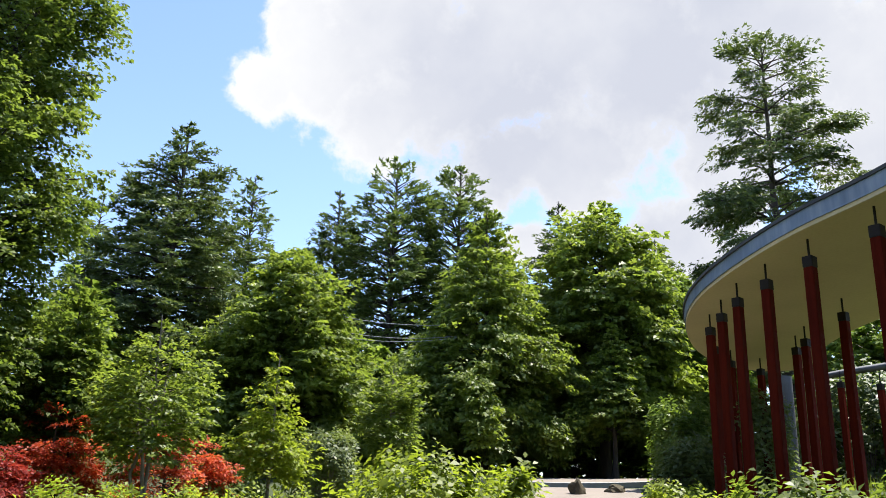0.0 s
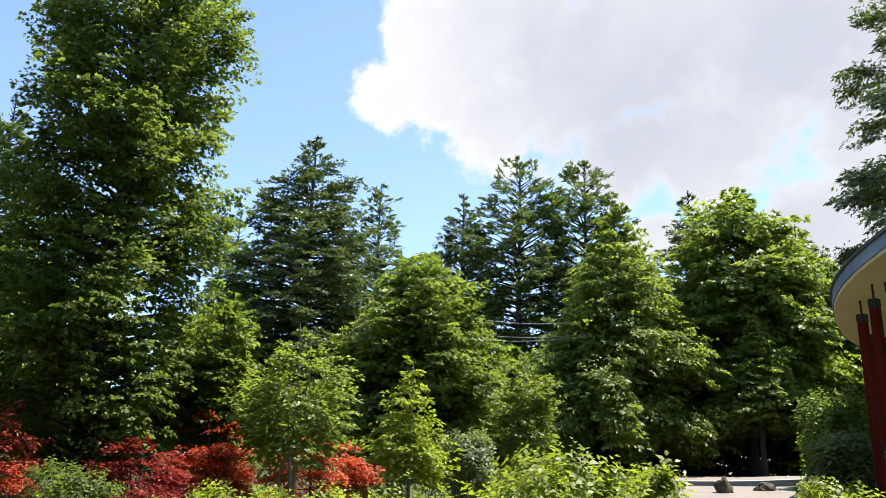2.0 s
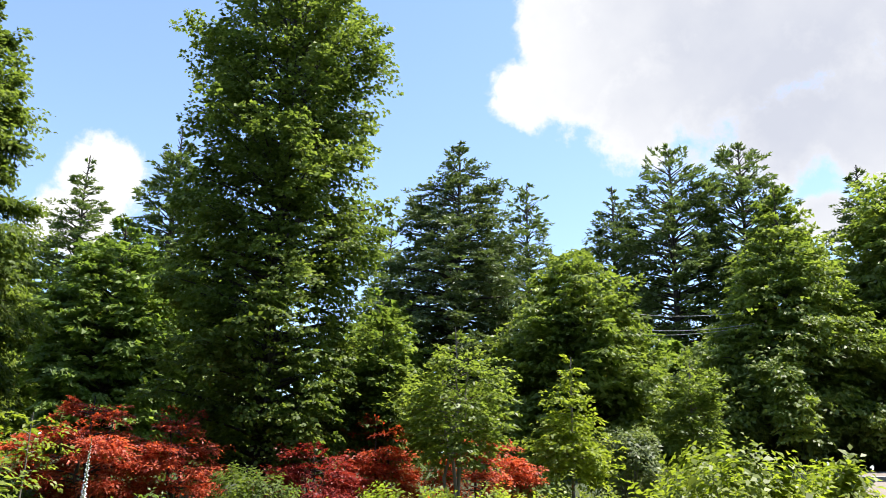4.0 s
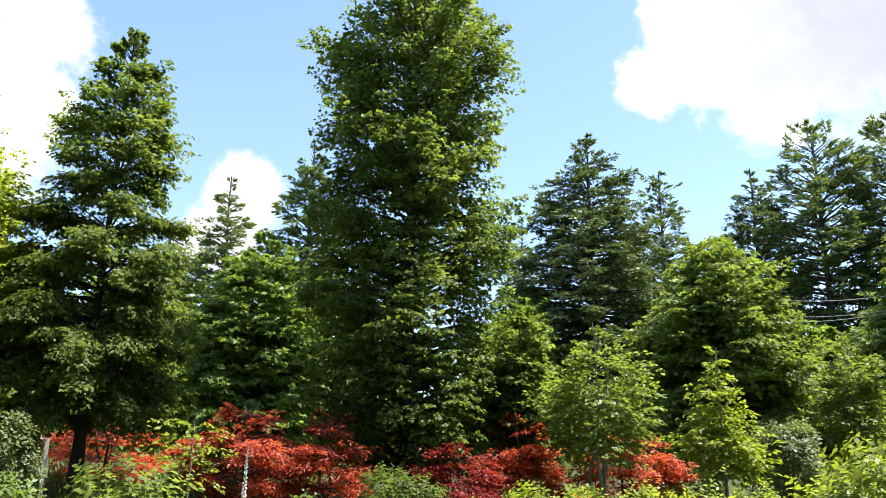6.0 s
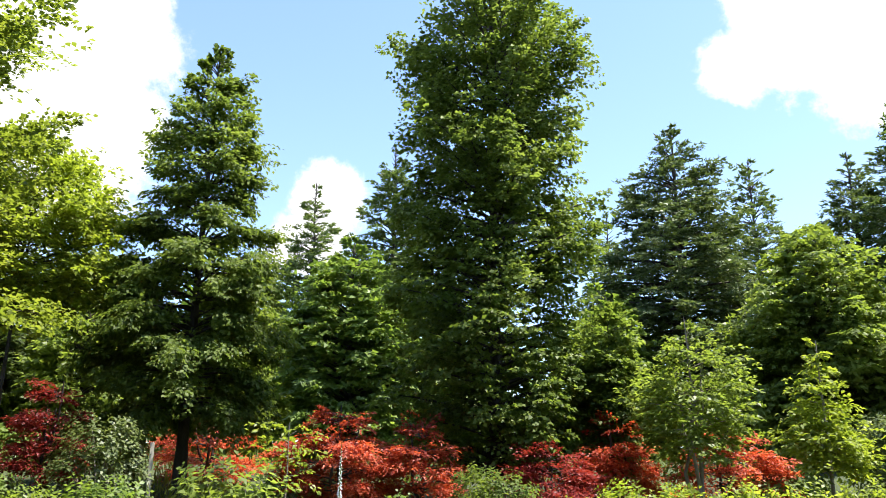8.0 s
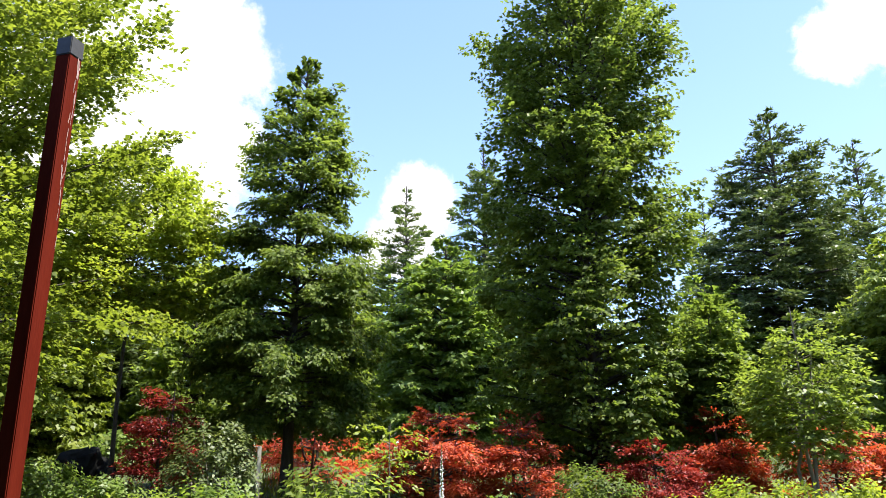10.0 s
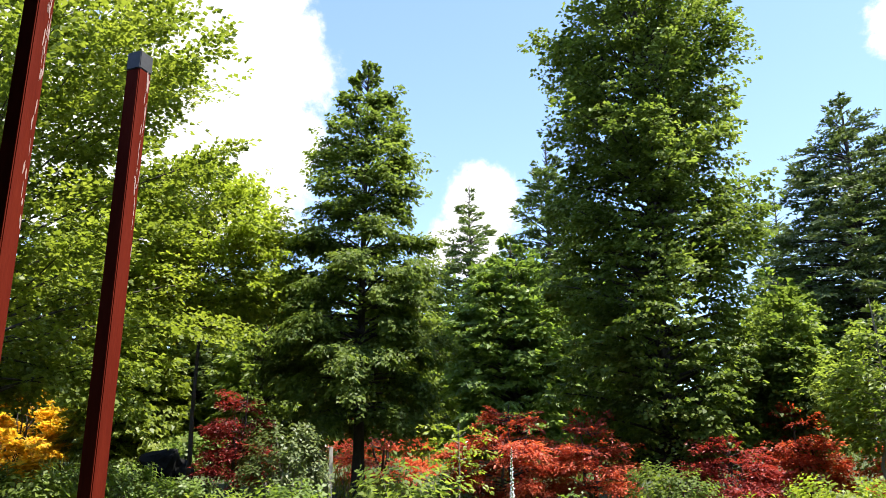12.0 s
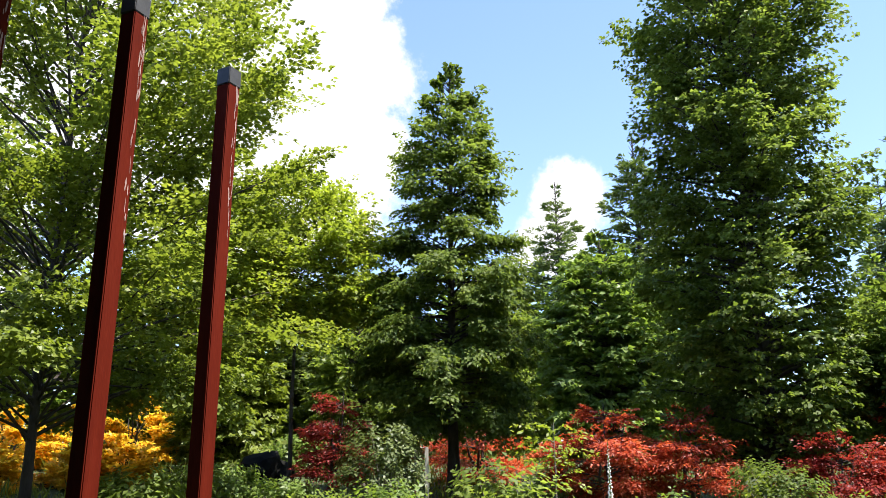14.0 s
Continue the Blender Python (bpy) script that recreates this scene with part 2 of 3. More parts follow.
    if simple:
        v = np.stack([base + side * W * 0.5, base - side * W * 0.5 + up * W * 0.15, base + way * L], axis=1)
        return v.reshape(-1, 3), np.arange(len(base) * 3).reshape(-1, 3)
    mid = base + way * L * 0.45
    v = np.stack([base, mid + side * W * 0.5 + up * W * 0.16, base + way * L - up * L * 0.12, mid - side * W * 0.5 + up * W * 0.16], axis=1)
    return v.reshape(-1, 3), np.arange(len(base) * 4).reshape(-1, 4)


def crown_and_limbs(rng, height, low, profile, boughs, slope, droop, spray, per_spray, count, leaf, slim, bough_thick, lean=(0, 0), fan=0.5, hang=0.15, ragged=0.25, reach=0.3,
                    simple=False, lumps=0.2, tumble=0.4, lift=0.5, puff=0.05, tiers=0, arch=0.5):
    """Boughs round a stem, flat fans of twigs along the boughs, leaves in the fans; profile: (share of crown height, radius) pairs."""
    u = (np.arange(boughs) + rng.uniform(0, 1, boughs)) / boughs
    if tiers:
        u = 0.45 * u + 0.55 * np.clip((np.floor(u * tiers) + 0.5 + rng.normal(0, 0.1, boughs)) / tiers, 0, 1)
    h = low + (height - low) * u
    az = np.arange(boughs) * 2.39996 + rng.uniform(-0.5, 0.5, boughs)
    ph = rng.uniform(0, 6.28, 4)
    R = np.interp(u, [p[0] for p in profile], [p[1] for p in profile])
    uneven = 1 + lumps * (np.sin(2 * az + ph[0]) * np.sin(h * 1.9 + ph[1]) + 0.8 * np.sin(3 * az + ph[2] + h * 0.7) * np.cos(h * 3.4 + ph[3]))
    R = np.maximum(R - 0.4 * spray, R * 0.5) * np.clip(rng.uniform(1 - ragged, 1 + 0.4 * ragged, boughs) * uneven, 0.3, 1.15)
    big = max(R.max(), 1e-3)
    out = np.stack([np.cos(az), np.sin(az), 0 * az], 1)
    tip = h - (R * droop)
    root = np.stack([lean[0] * u, lean[1] * u, np.maximum(tip - R * (slope + lift * u ** 2) + R * droop, low * rng.uniform(0.45, 1.1, boughs))], 1)
    root[:, 2] = np.minimum(root[:, 2], height - 0.45 * spray)
    climb = tip - root[:, 2] + R * droop

    def along(i, s):
        p = root[i] + out[i] * (R[i] * s)[:, None]
        p[:, 2] += climb[i] * s - droop * R[i] * s ** 2
        return p

    ks = np.linspace(0, 1, 6)
    paths = np.stack([along(np.arange(boughs), np.full(boughs, k)) for k in ks], 1)
    thick = bough_thick * (0.35 + 0.65 * R / big)
    limb = tubes(paths, thick[:, None] * (1.05 - ks)[None] + 0.003, 4)
    n = max(8, count // per_spray)
    w = (R + 0.02) ** 1.35
    i = rng.choice(boughs, n, p=w / w.sum())
    s = reach + (1 - reach) * rng.uniform(0, 1, n) ** 0.62
    turn = np.where(rng.uniform(0, 1, n) < 0.5, -1, 1) * rng.uniform(0.1, 1.15, n) * (1.25 - 0.75 * s)
    ca, sa = np.cos(turn), np.sin(turn)
    pitch = climb[i] / np.maximum(R[i], 0.15) - 2 * droop * s
    td = unit(np.stack([out[i, 0] * ca - out[i, 1] * sa, out[i, 0] * sa + out[i, 1] * ca, np.clip(pitch, -1, 1.6) * (0.4 + 0.6 * ca) - 0.5 * hang + rng.normal(0, 0.14, n) + 1.4 * np.maximum(0, u[i] - 0.9) / 0.1], 1))
    tl = spray * rng.uniform(0.55, 1.2, n) * np.clip((R[i] + 0.12) / min(0.9, 0.6 * big), 0.3, 1)
    start = along(i, s) + rng.normal(0, puff, (n, 3)) * tl[:, None] * np.array([1, 1, 1.6])
    lat = unit(np.cross(td, np.array([0, 0, 1.0]) + rng.normal(0, 0.18, (n, 3))))
    nrm = unit(np.cross(lat, td))
    m = np.repeat(np.arange(n), per_spray)
    k = len(m)
    node = np.floor(rng.uniform(0, 1, k) ** 0.85 * 6) / 6
    share = rng.uniform(0, 1, k) ** 0.7 * np.where(rng.uniform(0, 1, k) < 0.5, -1, 1)
    L = tl[m]
    across = share * fan * L * (1 - 0.8 * node) * np.minimum(1, 0.45 + 2.5 * node)
    fore = node * L * 0.85 + 0.55 * np.abs(across)
    sink = arch * (across ** 2 / L + 0.35 * fore ** 2 / L)
    pos = start[m] + td[m] * fore[:, None] + lat[m] * across[:, None] - nrm[m] * sink[:, None] + rng.normal(0, 0.025, (k, 3)) * L[:, None]
    ld = td[m] * 0.7 + lat[m] * (np.sign(share) * 0.75)[:, None] + rng.normal(0, 0.3, (k, 3)) - np.array([0, 0, hang])
    nm = nrm[m] + (out[i] * 0.2)[m] + rng.normal(0, 0.5 * tumble, (n, 3))[m] + rng.normal(0, tumble, (k, 3))
    ln = leaf * rng.uniform(0.65, 1.25, k)
    return limb, leaves(pos, ld, nm, ln, ln * slim, simple)


def whorls(rng, height, radius, count, leaf, slim, shoots_drawn=60):
    """A bush: shoots from the foot to an uneven dome, whorls of broad leaves at and below their tips."""
    per = 9
    n = max(10, count // per)
    az = rng.uniform(0, 6.283, n)
    ph = rng.uniform(0, 6.283, 3)
    lift = rng.uniform(0.0, 1, n)
    lump = 1 + 0.16 * np.sin(3 * az + ph[0] + 3 * lift) + 0.1 * np.sin(7 * az + ph[1])
    deep = 1 - 0.3 * rng.uniform(0, 1, n) ** 2
    r = radius * lump * deep * (1 - lift ** 2) ** 0.3
    zz = height * deep * lift ** 0.55 * (0.93 + 0.1 * np.sin(2 * az + ph[2]) * r / radius + rng.normal(0, 0.03, n))
    tip = np.stack([r * np.cos(az), r * np.sin(az), np.maximum(zz, 0.05)], 1)
    up = unit(np.stack([np.cos(az) * 0.7 * r / radius, np.sin(az) * 0.7 * r / radius, np.full(n, 0.9)], 1) + rng.normal(0, 0.18, (n, 3)))
    a = unit(np.cross(up, np.array([0.3, 0.8, 0.1])))
    b = np.cross(up, a)
    m = np.repeat(np.arange(n), per)
    j = np.tile(np.arange(per), n)
    ang = j * 2.39996 + rng.uniform(0, 6.28, n)[m]
    radial = a[m] * np.cos(ang)[:, None] + b[m] * np.sin(ang)[:, None]
    steep = 0.62 - 0.12 * j + rng.normal(0, 0.15, len(j))
    pos = tip[m] - up[m] * (0.2 * leaf * j)[:, None] + radial * 0.1 * leaf
    ld = radial + up[m] * steep[:, None]
    nm = up[m] * 1.1 - radial * steep[:, None] + rng.normal(0, 0.2, (len(j), 3))
    ln = leaf * rng.uniform(0.6, 1.2, len(j)) * (0.6 + 0.4 * np.minimum(1, j / 4))
    pick = rng.choice(n, min(n, shoots_drawn), replace=False)
    ks = np.linspace(0, 1, 5)
    t = tip[pick]
    paths = np.stack([t[:, 0:1] * (0.12 + 0.88 * ks ** 1.4), t[:, 1:2] * (0.12 + 0.88 * ks ** 1.4), t[:, 2:3] * ks ** 0.85], -1)
    limb = tubes(paths, np.tile(0.009 * (1.15 - ks), (len(pick), 1)), 4)
    return limb, leaves(pos, ld, nm, ln, ln * slim)


def plant(name, bearing, distance, top, low, profile, material, label, category, seed, trunk=0.12, bark=None, lean=(0, 0), stems=1, group="", bough_thick=None, **shape):
    """A tree or shrub at a bearing and distance; top and low are heights above its foot."""
    rng = np.random.default_rng(seed)
    x, y = spot(bearing, distance)
    ob = thing(name, x, y, rise(x, y) - 0.03, label, category, group)
    limb, leaf_data = crown_and_limbs(rng, top, low, profile, bough_thick=bough_thick or trunk * 0.28, lean=lean, simple=distance > 15.6, **shape)
    ks = np.linspace(0, 1, 9)
    paths, radii = [], []
    for st in range(stems):
        a = st * 2.4 + seed
        spread = 0.0 if stems == 1 else 0.25 * max(p[1] for p in profile)
        wob = rng.normal(0, (0.003 if stems == 1 else 0.012) * top, (9, 2)) * np.sin(np.pi * ks)[:, None]
        paths.append(np.stack([lean[0] * ks + wob[:, 0] + spread * math.cos(a) * ks, lean[1] * ks + wob[:, 1] + spread * math.sin(a) * ks, top * ks * (1 if st == 0 else 0.8)], 1))
        radii.append(trunk * (1.0 - 0.93 * ks) * (1 + 0.35 * np.exp(-ks * 18)) + 0.004)
    v, f = tubes(np.stack(paths), np.stack(radii), 9)
    bark = bark or BARK
    mesh_part("trunk", mesh_from("trunk", v, f, bark, True), ob)
    tagged(mesh_part("branchwork", mesh_from("branchwork", *limb, bark, True), ob), kind="stuff")
    mesh_part("crown", mesh_from("crown", *leaf_data, material), ob)
    return ob


def bush(name, bearing, distance, top, radius, material, label, seed, count, leaf, slim=0.55):
    rng = np.random.default_rng(seed)
    x, y = spot(bearing, distance)
    ob = thing(name, x, y, rise(x, y) - 0.03, label, "shrub")
    limb, leaf_data = whorls(rng, top, radius, count, leaf, slim)
    tagged(mesh_part("branchwork", mesh_from("branchwork", *limb, PALE_BARK, True), ob), kind="stuff")
    mesh_part("crown", mesh_from("crown", *leaf_data, material), ob)
    return ob


def tall(bearing, distance, angle):
    """Height over its foot of a thing whose top stands at this angle over the eye's level."""
    return EYE[2] + distance * math.tan(radians(angle)) - rise(*spot(bearing, distance))


def wide(distance, angle):
    return distance * math.tan(radians(angle))


# ---------------------------------------------------------------- ground, path
def build_ground():
    rings = [0.0, 0.01, 0.4] + [0.8 * 1.085 ** i for i in range(104)]
    seg = 120
    verts, faces = [(0, 0, rise(0, 0))], []
    for r in rings[1:]:
        for k in range(seg):
            a = 2 * math.pi * k / seg
            x, y = r * math.sin(a), r * math.cos(a)
            verts.append((x, y, rise(x, y)))
    n = len(rings) - 1
    faces += [(0, 1 + k, 2 + k, 1 + (k + 2) % seg) for k in range(0, seg, 2)]
    for i in range(n - 1):
        for k in range(seg):
            a, b = 1 + i * seg + k, 1 + i * seg + (k + 1) % seg
            faces.append((a, b, b + seg, a + seg))
    me = mesh_from("ground", verts, faces, SOIL, True)
    tagged(new("ground", me), "sloping garden ground with soil and low green cover", "ground", kind="structure")


build_ground()


def strip(points, width, lift, thick, mat, name, label, kind):
    """A paved strip that follows the ground along a line of bearings and distances."""
    fine = []
    for (b0, d0), (b1, d1) in zip(points, points[1:]):
        p0, p1 = Vector(spot(b0, d0)), Vector(spot(b1, d1))
        for k in range(12):
            fine.append(p0.lerp(p1, k / 12))
    fine.append(Vector(spot(*points[-1])))
    bm = bmesh.new()
    rows = []
    for i, p in enumerate(fine):
        d = (fine[min(i + 1, len(fine) - 1)] - fine[max(i - 1, 0)]).normalized()
        nrm = Vector((-d.y, d.x))
        row = []
        for s in (-0.5, 0.5):
            q = p + nrm * width * s
            z = rise(q.x, q.y)
            row += [bm.verts.new((q.x, q.y, z + lift)), bm.verts.new((q.x, q.y, z + lift - thick))]
        rows.append(row)
    for a, b in zip(rows, rows[1:]):
        bm.faces.new((a[0], a[2], b[2], b[0]))
        bm.faces.new((a[1], a[0], b[0], b[1]))
        bm.faces.new((a[2], a[3], b[3], b[2]))
    bmesh.ops.recalc_face_normals(bm, faces=bm.faces)
    ob = part(name, bm, mat, None)
    return tagged(ob, label, name, kind=kind)


strip([(33.5, 10), (34.5, 13), (35.4, 16.5), (35.8, 19.9)], 2.2, 0.04, 0.2, CONCRETE, "pavement", "pale worn concrete garden path", "structure")
strip([(18, 22.4), (26, 21.6), (32.6, 21.3), (38.8, 21.8), (46, 23)], 1.8, 0.10, 0.3, CONCRETE, "road", "pale concrete lane crossing at the edge of the wood", "structure")
strip([(18, 21.3), (26, 20.5), (32.6, 20.2), (38.8, 20.7), (46, 21.9)], 0.22, 0.13, 0.4, KERB, "kerb", "pale stone kerb along the lane", "structure")


def rock(name, bearing, distance, size, mat, label, seed):
    x, y = spot(bearing, distance)
    bm = bmesh.new()
    bmesh.ops.create_icosphere(bm, subdivisions=3, radius=1)
    for v in bm.verts:
        k = 1 + 0.45 * noise.noise(v.co * 1.3 + Vector((seed, 0, 0))) + 0.15 * noise.noise(v.co * 4 + Vector((0, seed, 0)))
        v.co = Vector((v.co.x * size[0] * k, v.co.y * size[1] * k, max(-0.25, v.co.z) * size[2] * k))
    ob = part(name, bm, mat, None)
    ob.location = (x, y, rise(x, y) + 0.08)
    return tagged(ob, label, "rock")


rock("rock", 34.92, 18.4, (0.17, 0.16, 0.27), STONE, "upright brown rock standing on the concrete path", 3)
rock("rock", 37.32, 19.0, (0.2, 0.16, 0.12), STONE, "low flat brown rock lying on the concrete path", 8)
rock("boulder", -39.3, 17.5, (0.55, 0.45, 0.5), DARK_STONE, "dark weathered boulder among the shrubs", 5)

# unseen wall and overhead slab, added to keep sky light off the red posts
def slab_box(name, x0, y0, z0, x1, y1, z1, mat, label, category):
    bm = bmesh.new()
    made = bmesh.ops.create_cube(bm, size=1)["verts"]
    for v in made:
        v.co = Vector((x0 + (v.co.x + 0.5) * (x1 - x0), y0 + (v.co.y + 0.5) * (y1 - y0), z0 + (v.co.z + 0.5) * (z1 - z0)))
    return tagged(part(name, bm, mat, None), label, category, kind="structure")


slab_box("south_blocker", -16, -3.3, -0.3, 12, -3.0, 5.3, ROOFING, "added dark wall that blocks sky light", "wall")
slab_box("ceiling", -16, -3.3, 5.36, 6, 3.5, 5.62, ROOFING, "added dark slab overhead that blocks sky light", "ceiling")

# ---------------------------------------------------------------- trees
CONE = ((0, 0.75), (0.08, 1.0), (0.3, 0.85), (0.6, 0.5), (0.85, 0.2), (1, 0.03))
SPIRE = ((0, 0.7), (0.15, 1.0), (0.4, 0.8), (0.7, 0.5), (0.88, 0.3), (0.96, 0.18), (1, 0.06))
OVAL = ((0, 0.45), (0.15, 0.85), (0.4, 1.0), (0.7, 0.85), (0.88, 0.55), (0.96, 0.34), (1, 0.12))
ROUND = ((0, 0.6), (0.25, 0.95), (0.5, 1.0), (0.75, 0.8), (0.92, 0.45), (1, 0.15))
DOME = ((0, 0.85), (0.3, 1.0), (0.6, 0.85), (0.85, 0.5), (1, 0.15))


def shaped(profile, r):
    return tuple((a, b * r) for a, b in profile)


def tree(name, bearing, distance, top_angle, low_angle, half_angle, profile, leaf_kind, label, seed, **more):
    top = tall(bearing, distance, top_angle)
    low = max(0.15, tall(bearing, distance, low_angle))
    return plant(name, bearing, distance, top, low, shaped(profile, wide(distance, half_angle)), LEAF[leaf_kind], label, more.pop("category", "tree"), seed, **more)


NEEDLE = dict(boughs=300, slope=0.05, droop=0.12, spray=0.62, per_spray=30, leaf=0.155, slim=0.44, fan=0.5, hang=0.12, ragged=0.3, reach=0.2, tumble=0.8, lift=0.6, lumps=0.16, tiers=15, puff=0.18)
LARCH = {**NEEDLE, "boughs": 210, "slope": 0.2, "leaf": 0.19, "lift": 0.7, "ragged": 0.4, "tiers": 0}

# the tall column in the middle and the conical tree beside it
tree("broadleaf_tree", -6.2, 14, 37.4, 2.4, 7.0, ((0, 0.6), (0.08, 0.9), (0.2, 1.0), (0.36, 1.0), (0.5, 1.02), (0.62, 0.9), (0.7, 1.0), (0.8, 0.9), (0.9, 0.66), (0.96, 0.4), (1, 0.12)), "linden",
     "tall columnar tree with dense dark green leaves", 11, boughs=340, slope=0.45, droop=0.2, spray=0.5, per_spray=26, puff=0.2, hang=0.3, count=116000, leaf=0.084, slim=0.72, trunk=0.13, reach=0.22, lumps=0.3, ragged=0.3, lift=0.6, tumble=0.5)
tree("broadleaf_tree", -26.7, 15, 29.2, 5.6, 6.6, ((0, 0.7), (0.06, 0.95), (0.2, 1.0), (0.4, 0.9), (0.52, 0.68), (0.58, 0.5), (0.66, 0.64), (0.75, 0.58), (0.84, 0.5), (0.93, 0.32), (1, 0.08)), "linden",
     "conical tree with layered dark green sprays and bare dark trunk", 12, boughs=200, slope=0.26, droop=0.34, spray=0.56, per_spray=32, puff=0.1, hang=0.32, count=104000, leaf=0.078, slim=0.66, trunk=0.1, reach=0.25, lift=1.3, tiers=13, lumps=0.14, tumble=0.42, arch=0.7)
tree("broadleaf_tree", -53.2, 13, 41, 8.0, 16.4, ((0, 0.8), (0.15, 1.0), (0.4, 1.0), (0.7, 0.85), (0.9, 0.55), (1, 0.1)), "katsura",
     "spreading tree with bright yellow-green leaves in layered sprays", 13, boughs=170, slope=0.75, droop=0.22, spray=0.8, per_spray=34, hang=0.1, puff=0.1, count=136000, leaf=0.082, slim=0.8, trunk=0.065, bough_thick=0.026, lumps=0.12, ragged=0.3, tumble=0.4, reach=0.2)
tree("broadleaf_tree", -37.6, 15.4, 22.4, 11.5, 6.4, ((0, 0.6), (0.2, 0.95), (0.45, 1.0), (0.7, 0.75), (0.9, 0.4), (1, 0.1)), "lime",
     "young tree with light yellow-green leaves in flat layers", 14, boughs=110, slope=0.35, droop=0.15, spray=0.6, per_spray=26, hang=0.12, puff=0.15, count=46000, leaf=0.08, slim=0.75, trunk=0.04, tumble=0.4, reach=0.2)

# dark conifers and larches at the back
tree("conifer_tree", 6.7, 28, 24.4, 4, 6.6, ((0, 0.8), (0.25, 1.0), (0.42, 0.95), (0.55, 0.8), (0.7, 0.62), (0.85, 0.38), (0.95, 0.18), (1, 0.04)), "spruce", "dark green conifer with layered boughs", 21, count=108000, trunk=0.2, **NEEDLE)
tree("larch_tree", 11.7, 36, 21.6, 8, 4.6, SPIRE, "larch", "slender grey-green larch behind the garden", 22, count=26000, trunk=0.16, **LARCH)
tree("larch_tree", 21.9, 34, 23.4, 6, 4.6, OVAL, "larch", "tall green larch at the edge of the wood", 23, count=42000, trunk=0.2, **LARCH)
tree("larch_tree", 17.8, 36, 21.2, 7, 4.0, SPIRE, "spruce", "narrow dark larch at the edge of the wood", 24, count=28000, trunk=0.16, **LARCH)
tree("larch_tree", 26.6, 35, 23.2, 6, 4.4, OVAL, "larch", "tall green larch with an open top", 25, count=38000, trunk=0.2, **LARCH)
tree("larch_tree", 33.8, 38, 21.0, 7, 4.0, SPIRE, "spruce", "narrow dark larch behind broadleaf trees", 26, count=26000, trunk=0.18, **LARCH)
tree("larch_tree", -19.1, 38, 21.0, 6, 3.3, ((0, 1.0), (0.5, 0.9), (0.72, 0.62), (0.88, 0.32), (1, 0.05)), "larch", "slender larch far behind the garden", 27, count=26000, trunk=0.16, **LARCH)
tree("larch_tree", -13.4, 31, 23.8, 6, 4.6, SPIRE, "larch", "grey-green larch behind the tall column tree", 28, count=32000, trunk=0.18, **LARCH)
tree("larch_tree", 1.9, 38, 18.8, 6, 3.0, SPIRE, "larch", "small grey-green larch far behind", 29, count=18000, trunk=0.14, **LARCH)
tree("spruce_tree", 48.6, 36, 30.4, 3, 6.6, ((0, 0.95), (0.35, 1.0), (0.58, 0.98), (0.78, 0.85), (0.9, 0.55), (0.97, 0.42), (1, 0.2)), "spruce",
     "tall open spruce with drooping boughs behind the pavilion", 30, count=92000, trunk=0.3, bough_thick=0.07, **{**NEEDLE, "ragged": 0.42, "boughs": 140, "droop": 0.2, "slope": 0.12, "puff": 0.1, "spray": 1.0, "lift": 0.35, "tiers": 11, "hang": 0.35, "leaf": 0.19, "lumps": 0.14})
tree("larch_tree", 40.5, 36, 18.2, 6, 4.0, SPIRE, "larch", "grey-green larch behind broadleaf trees", 31, count=20000, trunk=0.16, **LARCH)
tree("conifer_tree", -37.6, 21, 13.6, 2.5, 2.9, SPIRE, "spruce", "slim dark conifer among lighter trees", 32, count=26000, trunk=0.13, **{**NEEDLE, "spray": 0.5, "leaf": 0.15, "boughs": 140})

# broadleaf trees of the middle distance
BROAD = dict(boughs=190, slope=0.5, droop=0.28, spray=0.7, per_spray=32, leaf=0.12, slim=0.8, reach=0.25, hang=0.35, tumble=0.6, lumps=0.2, puff=0.16)
BACK = {**BROAD, "leaf": 0.19, "boughs": 130, "per_spray": 24, "spray": 0.8}
tree("broadleaf_tree", 15.2, 21, 17.0, 2.5, 5.8, ROUND, "bright", "rounded tree with bright green leaves", 41, count=88000, trunk=0.14, **BROAD)
tree("broadleaf_tree", 28.6, 23.8, 20.2, 5.6, 6.6, ((0, 0.8), (0.12, 1.0), (0.35, 0.85), (0.6, 0.55), (0.8, 0.34), (0.93, 0.18), (1, 0.05)), "bright", "conical bright green tree with hanging boughs", 42, count=102000, trunk=0.15, **{**BROAD, "droop": 0.35, "spray": 0.85, "lift": 0.9})
tree("broadleaf_tree", 36.8, 26.5, 20.2, 6.5, 6.0, ROUND, "bright", "broad green tree at the edge of the wood", 43, count=84000, trunk=0.18, **{**BROAD, "leaf": 0.155, "spray": 0.9})
tree("broadleaf_tree", 42.6, 30, 15.5, 5, 3.6, ROUND, "mid", "green tree behind the pavilion roof", 44, count=30000, trunk=0.14, **BACK)
tree("broadleaf_tree", 33.0, 28, 13.5, 6.5, 4.5, ROUND, "mid", "green tree in the second row of the wood", 45, count=20000, trunk=0.15, **BACK)
tree("broadleaf_tree", 37.4, 24.0, 12.6, 6.2, 3.0, CONE, "bright", "small conical bright green tree", 46, count=28000, trunk=0.08, **{**BROAD, "boughs": 90, "spray": 0.55})
tree("broadleaf_tree", -16.2, 23, 17.0, 3, 4.6, ROUND, "mid", "soft green tree behind the conical tree", 47, count=42000, trunk=0.14, **{**BROAD, "leaf": 0.15})
tree("broadleaf_tree", -33.0, 26, 16.0, 4, 4.2, ROUND, "grey", "dull green tree at the back of the garden", 48, count=26000, trunk=0.14, **{**BACK, "lumps": 0.4})
tree("broadleaf_tree", -44.5, 27, 19, 3, 6.5, ROUND, "katsura", "light green tree behind yellow shrubs", 49, count=38000, trunk=0.14, **BACK)
